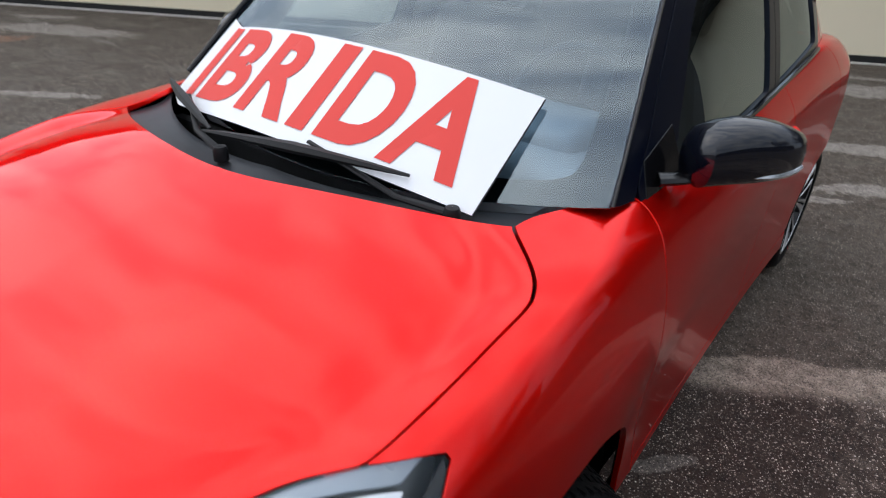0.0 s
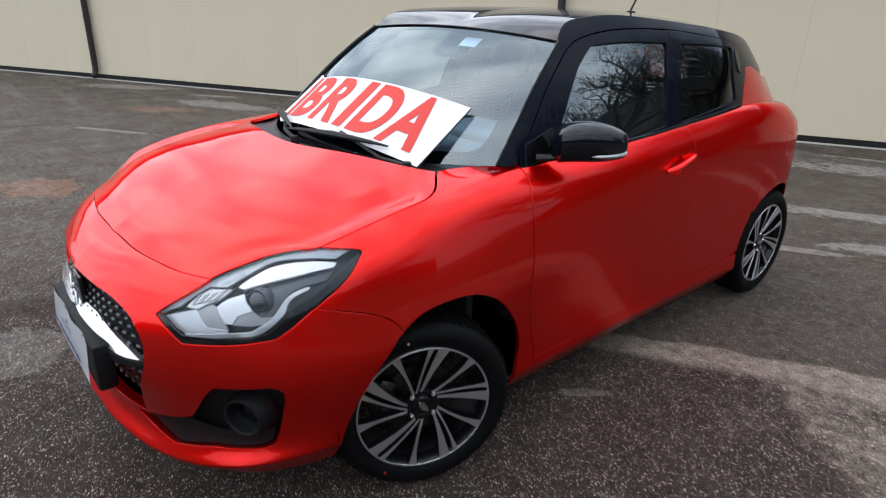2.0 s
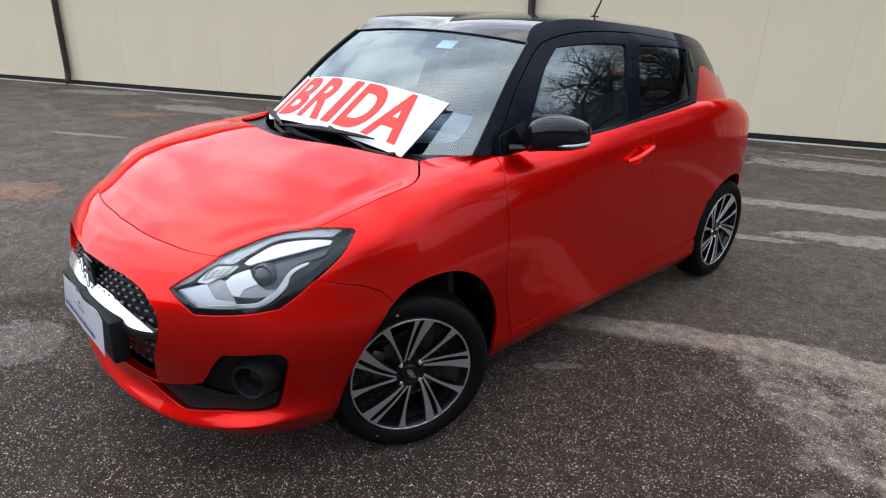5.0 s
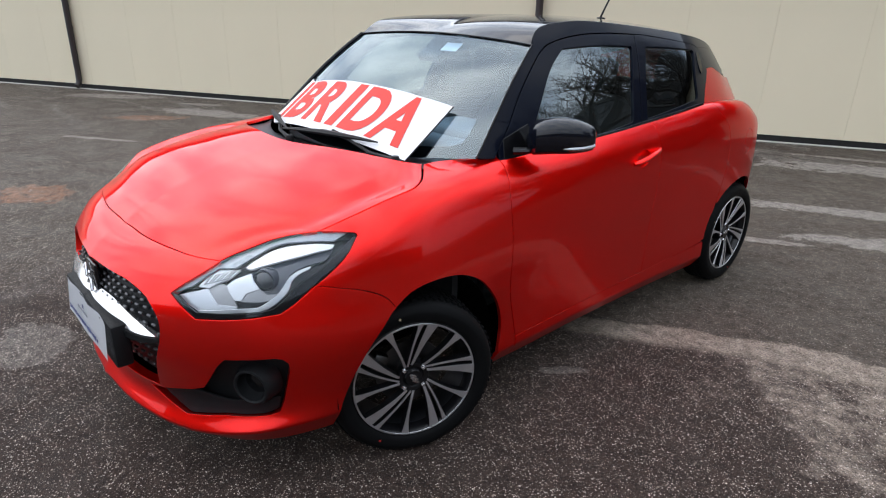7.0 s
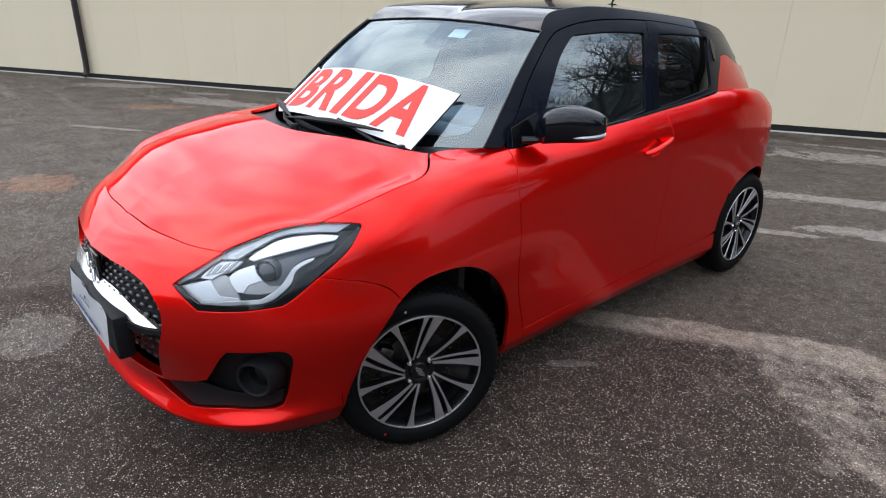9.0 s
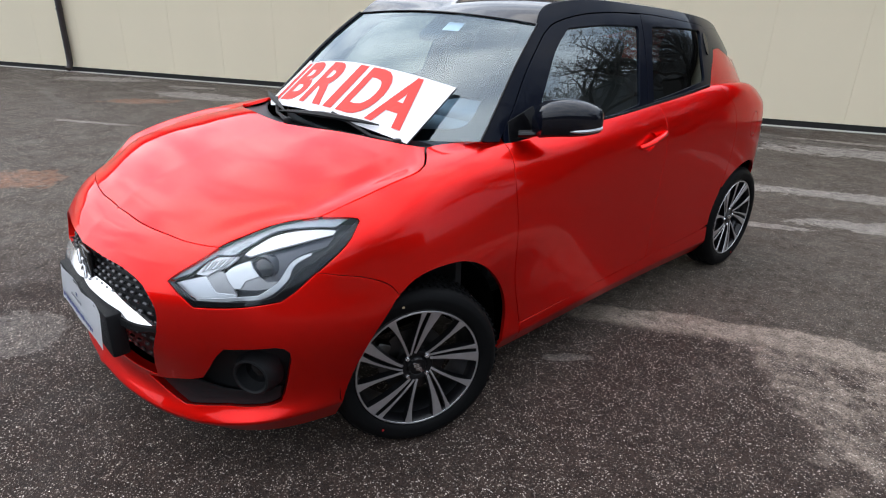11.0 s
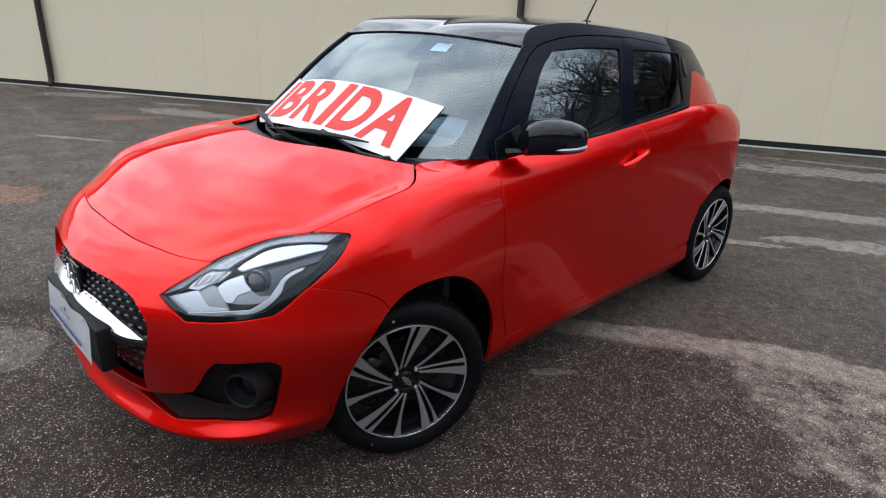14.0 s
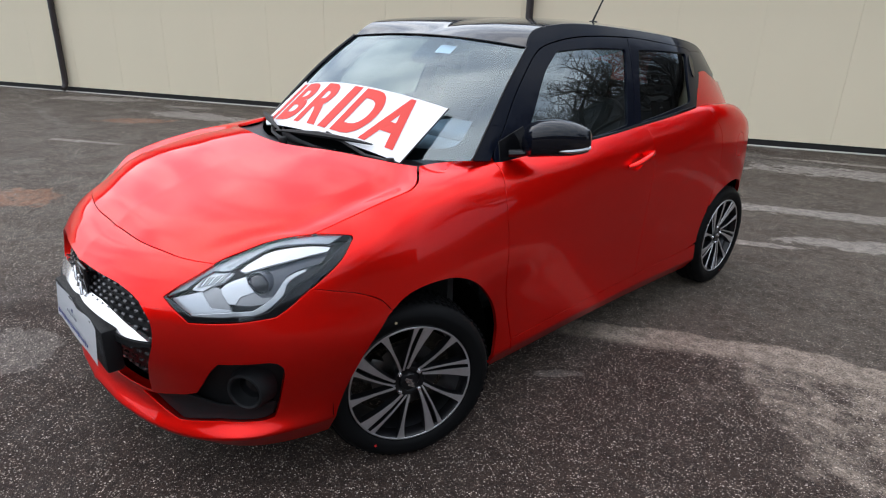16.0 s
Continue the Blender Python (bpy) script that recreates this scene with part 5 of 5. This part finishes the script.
    dusty = math_n("MULTIPLY", math_n("MAXIMUM", math_n("MULTIPLY", band, rng(noise_at(4.0, 8.0, 0.7), 0.24, 0.40)), math_n("MULTIPLY", math_n("MULTIPLY", corner, 0.95), rng(noise_at(6.0, 9.0, 0.75), 0.38, 0.62))), rng(X, 0.2, 0.9))
    far_dust = math_n("MULTIPLY", rng(noise_at(0.9, 9.0, 0.62), 0.56, 0.64), rng(X, 0.5, -1.0))
    base_old = mix(noise_at(1.2, 6.0), (.0215, .0140, .0110), (.045, .0305, .0240))
    base_new = mix(noise_at(1.0, 5.0), (.055, .0440, .0346), (.084, .068, .054))
    base = mix(new_part, base_old, base_new)
    back_old = mix(rng(X, -1.2, -2.6), base, base_new)
    base = mix(math_n("MULTIPLY", dusty, 0.85), back_old, (.250, .205, .166))
    base = mix(math_n("MULTIPLY", far_dust, 0.3), base, (.15, .135, .122))
    # pale drying stripes in front of the wall
    wall_d = math_n("ADD", math_n("MULTIPLY", X, -0.484), math_n("ADD", math_n("MULTIPLY", Y, 0.875), -7.03))
    str_co = n.new("ShaderNodeMapping")
    str_co.inputs["Rotation"].default_value = (0, 0, radians(-29))
    str_co.inputs["Scale"].default_value = (0.22, 1.7, 1)
    l.new(co.outputs["Object"], str_co.inputs["Vector"])
    stripes = math_n("MULTIPLY", rng(noise_at(1.25, 7.0, 0.6, str_co.outputs[0]), 0.565, 0.60), rng(wall_d, -4.2, -2.6))
    base = mix(math_n("MULTIPLY", stripes, 0.25), base, (.20, .185, .172))
    # dried pale patches and brown hollows of the yard
    edge = noise_at(5.0, 9.0, 0.72)
    fine = noise_at(23.0, 6.0, 0.7)
    ragged = math_n("ADD", math_n("MULTIPLY", math_n("SUBTRACT", edge, 0.5), 2.6), math_n("MULTIPLY", math_n("SUBTRACT", fine, 0.5), 0.9))

    def patch(x0, y0, x1, y1, w):
        mp = n.new("ShaderNodeMapping")
        mp.vector_type = "TEXTURE"
        mp.inputs["Location"].default_value = ((x0 + x1) / 2, (y0 + y1) / 2, 0)
        mp.inputs["Rotation"].default_value = (0, 0, math.atan2(y1 - y0, x1 - x0))
        mp.inputs["Scale"].default_value = (math.hypot(x1 - x0, y1 - y0) / 2, w / 2, 1)
        l.new(co.outputs["Object"], mp.inputs["Vector"])
        ln = n.new("ShaderNodeVectorMath")
        ln.operation = "LENGTH"
        l.new(mp.outputs[0], ln.inputs[0])
        return rng(math_n("ADD", ln.outputs["Value"], ragged), 1.12, 0.95)

    def any_of(patches):
        out = patch(*patches[0])
        for q in patches[1:]:
            out = math_n("MAXIMUM", out, patch(*q))
        return out

    pale = any_of([(-10.5, 1.35, -9.25, 2.4, .45), (-8.4, 2.5, -7.75, 2.98, .2), (-7.9, 2.1, -6.4, 2.87, .5), (-6.5, .33, -5.4, 1.06, .10), (-.45, 6.08, 2.6, 7.75, .50), (-.3, 6.9, 1.2, 7.6, .12),
                   (.0, 4.22, 2.6, 5.6, .26), (.85, 3.65, 2.4, 4.75, .30), (.45, 3.22, .95, 3.55, .12), (-4.9, 1.0, -4.2, 1.5, .15), (-11.9, 1.60, -11.45, 1.80, .14)])
    base = mix(math_n("MULTIPLY", pale, 0.8), base, (.23, .205, .182))
    faint = any_of([(-1.15, -.86, -.72, -.98, .34), (.78, .76, .92, .92, .06)])
    base = mix(math_n("MULTIPLY", faint, 0.38), base, (.20, .180, .160))
    brown = any_of([(-7.5, 1.25, -6.9, 2.0, .35), (-4.05, -.55, -3.45, -.25, .50)])
    base = mix(math_n("MULTIPLY", brown, rng(noise_at(14.0, 8.0, 0.75), 0.36, 0.58, 0.15, 0.9)), base, (.20, .098, .058))
    # stones: pale grains, brightened to paint in wet glints, and dark pits
    grain = math_n("MULTIPLY", rng(stone_tone.outputs[0], 0.68, 0.86), rng(vor.outputs["Distance"], 0.55, 0.30))
    calm = math_n("SUBTRACT", 1.0, math_n("MAXIMUM", math_n("MULTIPLY", new_part, 0.45), math_n("MULTIPLY", band, 0.6)))
    base = mix(math_n("MULTIPLY", math_n("MULTIPLY", grain, calm), rng(stone_tone.outputs[2], 0.0, 1.0, 0.25, 1.0)), base, (.42, .36, .315))
    grain2 = math_n("MULTIPLY", rng(tone2.outputs[1], 0.90, 0.95), rng(vor2.outputs["Distance"], 0.50, 0.25))
    base = mix(math_n("MULTIPLY", math_n("MULTIPLY", grain2, calm), 0.8), base, (.62, .55, .49))
    dark = rng(stone_tone.outputs[1], 0.45, 0.05)
    base = mix(math_n("MULTIPLY", dark, 0.6), base, (.006, .0055, .0055))
    vor3 = n.new("ShaderNodeTexVoronoi")
    socket_set(vor3, Scale=78.0)
    l.new(co.outputs["Object"], vor3.inputs["Vector"])
    tone3 = n.new("ShaderNodeSeparateColor")
    l.new(vor3.outputs["Color"], tone3.inputs[0])
    chip = math_n("MULTIPLY", rng(tone3.outputs[0], 0.86, 0.94), rng(vor3.outputs["Distance"], 0.42, 0.22))
    base = mix(math_n("MULTIPLY", math_n("MULTIPLY", chip, calm), 0.42), base, (.42, .35, .29))
    mottle = math_n("MULTIPLY", rng(noise_at(16.0, 7.0, 0.7), 0.30, 0.70, 0.90, 1.88), rng(noise_at(90.0, 3.0, 0.6), 0.25, 0.75, 0.70, 1.30))
    toned = n.new("ShaderNodeVectorMath")
    toned.operation = "SCALE"
    l.new(base, toned.inputs[0])
    l.new(mottle, toned.inputs["Scale"])
    base = toned.outputs[0]
    socket_set(p, Specular_IOR_Level=0.18)
    l.new(base, p.inputs["Base Color"])
    l.new(rng(noise_at(3.0, 6.0), 0.3, 0.7, 0.55, 0.85), p.inputs["Roughness"])
    h = math_n("ADD", math_n("MULTIPLY", vor.outputs["Distance"], -0.9), math_n("MULTIPLY", noise_at(40.0, 4.0), 0.6))
    b = n.new("ShaderNodeBump")
    socket_set(b, Strength=0.9, Distance=0.006)
    l.new(h, b.inputs["Height"])
    l.new(b.outputs[0], p.inputs["Normal"])
    return m


ASPHALT = asphalt()
bm = bmesh.new()
bmesh.ops.create_grid(bm, x_segments=80, y_segments=80, size=150)
ground = part("ground", bm, ASPHALT)
tagged(ground, "dark worn asphalt yard with pale dusty patches", "ground", kind="structure")

# the wall's line: through WALL0 along WALL_DIR, facing the car
WALL0, WALL_DIR = Vector((-11.741, 1.511, 0)), Vector((.877, .481, 0)).normalized()
WALL_N = Vector((WALL_DIR.y, -WALL_DIR.x, 0))
WALL_M = Matrix.Translation(WALL0) @ Matrix(((WALL_DIR.x, WALL_N.x, 0, 0), (WALL_DIR.y, WALL_N.y, 0, 0), (0, 0, 1, 0), (0, 0, 0, 1)))
CREAM = plain("cream_wall_panel", (.79, .70, .515), 0.6, vary=0.05, scale=0.8, bump=0.05, bump_scale=40)
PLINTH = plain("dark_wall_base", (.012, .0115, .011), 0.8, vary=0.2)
KERB = plain("pale_base_strip", (.60, .57, .53), 0.85, vary=0.15, scale=6)
PIPE = plain("brown_drainpipe", (.030, .022, .022), 0.45, vary=0.1)
wall = tagged(part("wall_north", box_bm(bmesh.new(), (44, .2, 3.05), (-2, -.13, 1.605)), CREAM), "long cream panelled industrial wall", "wall", kind="structure")
wall.matrix_world = WALL_M
PANEL_W = 1.04
pan = bpy.data.meshes.new("wall_panel")
b_ = box_bm(bmesh.new(), (PANEL_W - .0016, .03, 3.0), (0, 0, 0), bevel=.0012, segs=1)
b_.to_mesh(pan)
b_.free()
pan.materials.append(CREAM)
for k in range(-28, 12):
    o = new("wall_panel", pan)
    o.parent = wall
    o.matrix_basis = pose(7.02 + PANEL_W * (k + .5), -.015, 1.585)
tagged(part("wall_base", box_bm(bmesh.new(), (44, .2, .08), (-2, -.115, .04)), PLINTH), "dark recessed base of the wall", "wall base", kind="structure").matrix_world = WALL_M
tagged(part("trim", box_bm(bmesh.new(), (44, .06, .012), (-2, .050, .006), bevel=.003), KERB), "pale concrete strip along the wall foot", "trim", kind="structure").matrix_world = WALL_M


def drainpipe(u):
    d = tagged(new("drainpipe"), "dark brown drainpipe fixed to the wall", "drainpipe", "drainpipes on the wall")
    d.matrix_world = WALL_M @ pose(u, 0, 0)
    bm = bmesh.new()
    tube(bm, [(0, .07, 3.05), (0, .07, .30), (0, .075, .16), (0.0, .10, .09), (0, .15, .05)], .052, 14)
    part("pipe", bm, PIPE, d)
    for z in (1.1, 2.6):
        part("bracket", lathe([(.053, -.015), (.060, -.015), (.060, .015), (.053, .015)], 16, "Z"), PIPE, d).location = (0, .07, z)
    return d


for u in (0.53, 9.22):
    drainpipe(u)
EAVE = plain("dark_brown_gutter", (.030, .024, .022), 0.5, vary=0.15, scale=2)
bm = bmesh.new()
box_bm(bm, (44, .62, .26), (-2, .08, 3.26), bevel=.02)
box_bm(bm, (44, .14, .12), (-2, .42, 3.33), bevel=.04)
tagged(part("eaves", bm, EAVE), "dark brown eaves and gutter over the wall", "eaves", kind="structure").matrix_world = WALL_M
# ---- behind the camera: what the paint and the side windows mirror ----
BARK = plain("dark_bark", (.045, .038, .032), 0.9, vary=0.3, scale=8)
ROOFING = plain("dark_roof_sheet", (.030, .028, .028), 0.7, vary=0.25, scale=2)
SHED = plain("dark_brown_cladding", (.050, .043, .038), 0.75, vary=0.25, scale=1.5)


def bare_tree(at, height, seed):
    """A leafless tree: tapered trunk, forking limbs, fine twigs."""
    rnd = random.Random(seed)
    tr = tagged(new("tree"), "bare leafless winter tree behind the yard", "tree", "bare trees round the yard")
    tr.location = at
    trunk, crown = bmesh.new(), bmesh.new()

    def limb(bm, p, d, length, r, depth):
        pts, radii = [p], [r]
        steps = 4
        for i in range(steps):
            d = (d + Vector((rnd.gauss(0, .13), rnd.gauss(0, .13), rnd.gauss(.05, .08)))).normalized()
            pts.append(pts[-1] + d * length / steps)
            radii.append(r * (1 - .5 * (i + 1) / steps))
        tube(bm, pts, radii, 6 if depth < 2 else 4)
        if depth >= 5:
            return
        for _ in range(4):
            k = rnd.randint(2, steps) if depth else rnd.randint(3, steps)
            side = Vector((rnd.gauss(0, 1), rnd.gauss(0, 1), rnd.gauss(.25, .6))).normalized()
            limb(crown, pts[k], (d * .65 + side * .75).normalized(), length * rnd.uniform(.58, .78), radii[k] * .78, depth + 1)
    limb(trunk, Vector((0, 0, -.1)), Vector((0, 0, 1)), height * .36, height * .034, 0)
    part("trunk", trunk, BARK, tr)
    part("crown", crown, BARK, tr, "fine bare branches")


for i, (x, y, h) in enumerate(((6.2, 10.4, 9.5), (7.9, 9.0, 8.5), (7.4, 12.6, 10.0), (10.4, 11.0, 8.5), (4.6, 14.5, 9.0), (19.0, 3.0, 10.0), (11.5, 21.0, 12.0), (14.5, 4.2, 8.0), (17.0, 7.5, 9.0))):
    bare_tree((x, y, 0), h, 11 + i)


def shed(name, at, turn, length, depth, eaves, ridge, label):
    s = tagged(new(name), label, "shed")
    s.matrix_world = pose(*at, 0, 0, turn)
    part("wall", box_bm(bmesh.new(), (length, depth, eaves), (0, 0, eaves / 2)), SHED, s)
    bm = bmesh.new()
    q = [(-.5 * length - .4, -.5 * depth - .5, eaves), (.5 * length + .4, -.5 * depth - .5, eaves), (.5 * length + .4, 0, ridge), (-.5 * length - .4, 0, ridge), (.5 * length + .4, .5 * depth + .5, eaves), (-.5 * length - .4, .5 * depth + .5, eaves)]
    v = [bm.verts.new(p) for p in q]
    bm.faces.new((v[0], v[1], v[2], v[3]))
    bm.faces.new((v[3], v[2], v[4], v[5]))
    bmesh.ops.solidify(bm, geom=bm.faces[:], thickness=.12)
    part("roof", bm, ROOFING, s)
    return s


# the first two are invented, unseen: they give the paint a dark horizon to mirror
shed("dark_horizon_x", (34.0, -4.0, 0), 84, 46, 7, 4.6, 6.2, "long dark block added out of view to darken the mirrored horizon")
shed("dark_horizon_y", (4.0, -38.0, 0), 4, 40, 8, 4.4, 6.4, "low dark block added out of view to darken the far horizon")
shed("house", (12.5, 24.0, 0), 150, 13, 9, 4.2, 8.5, "dark gabled house behind the bare trees")
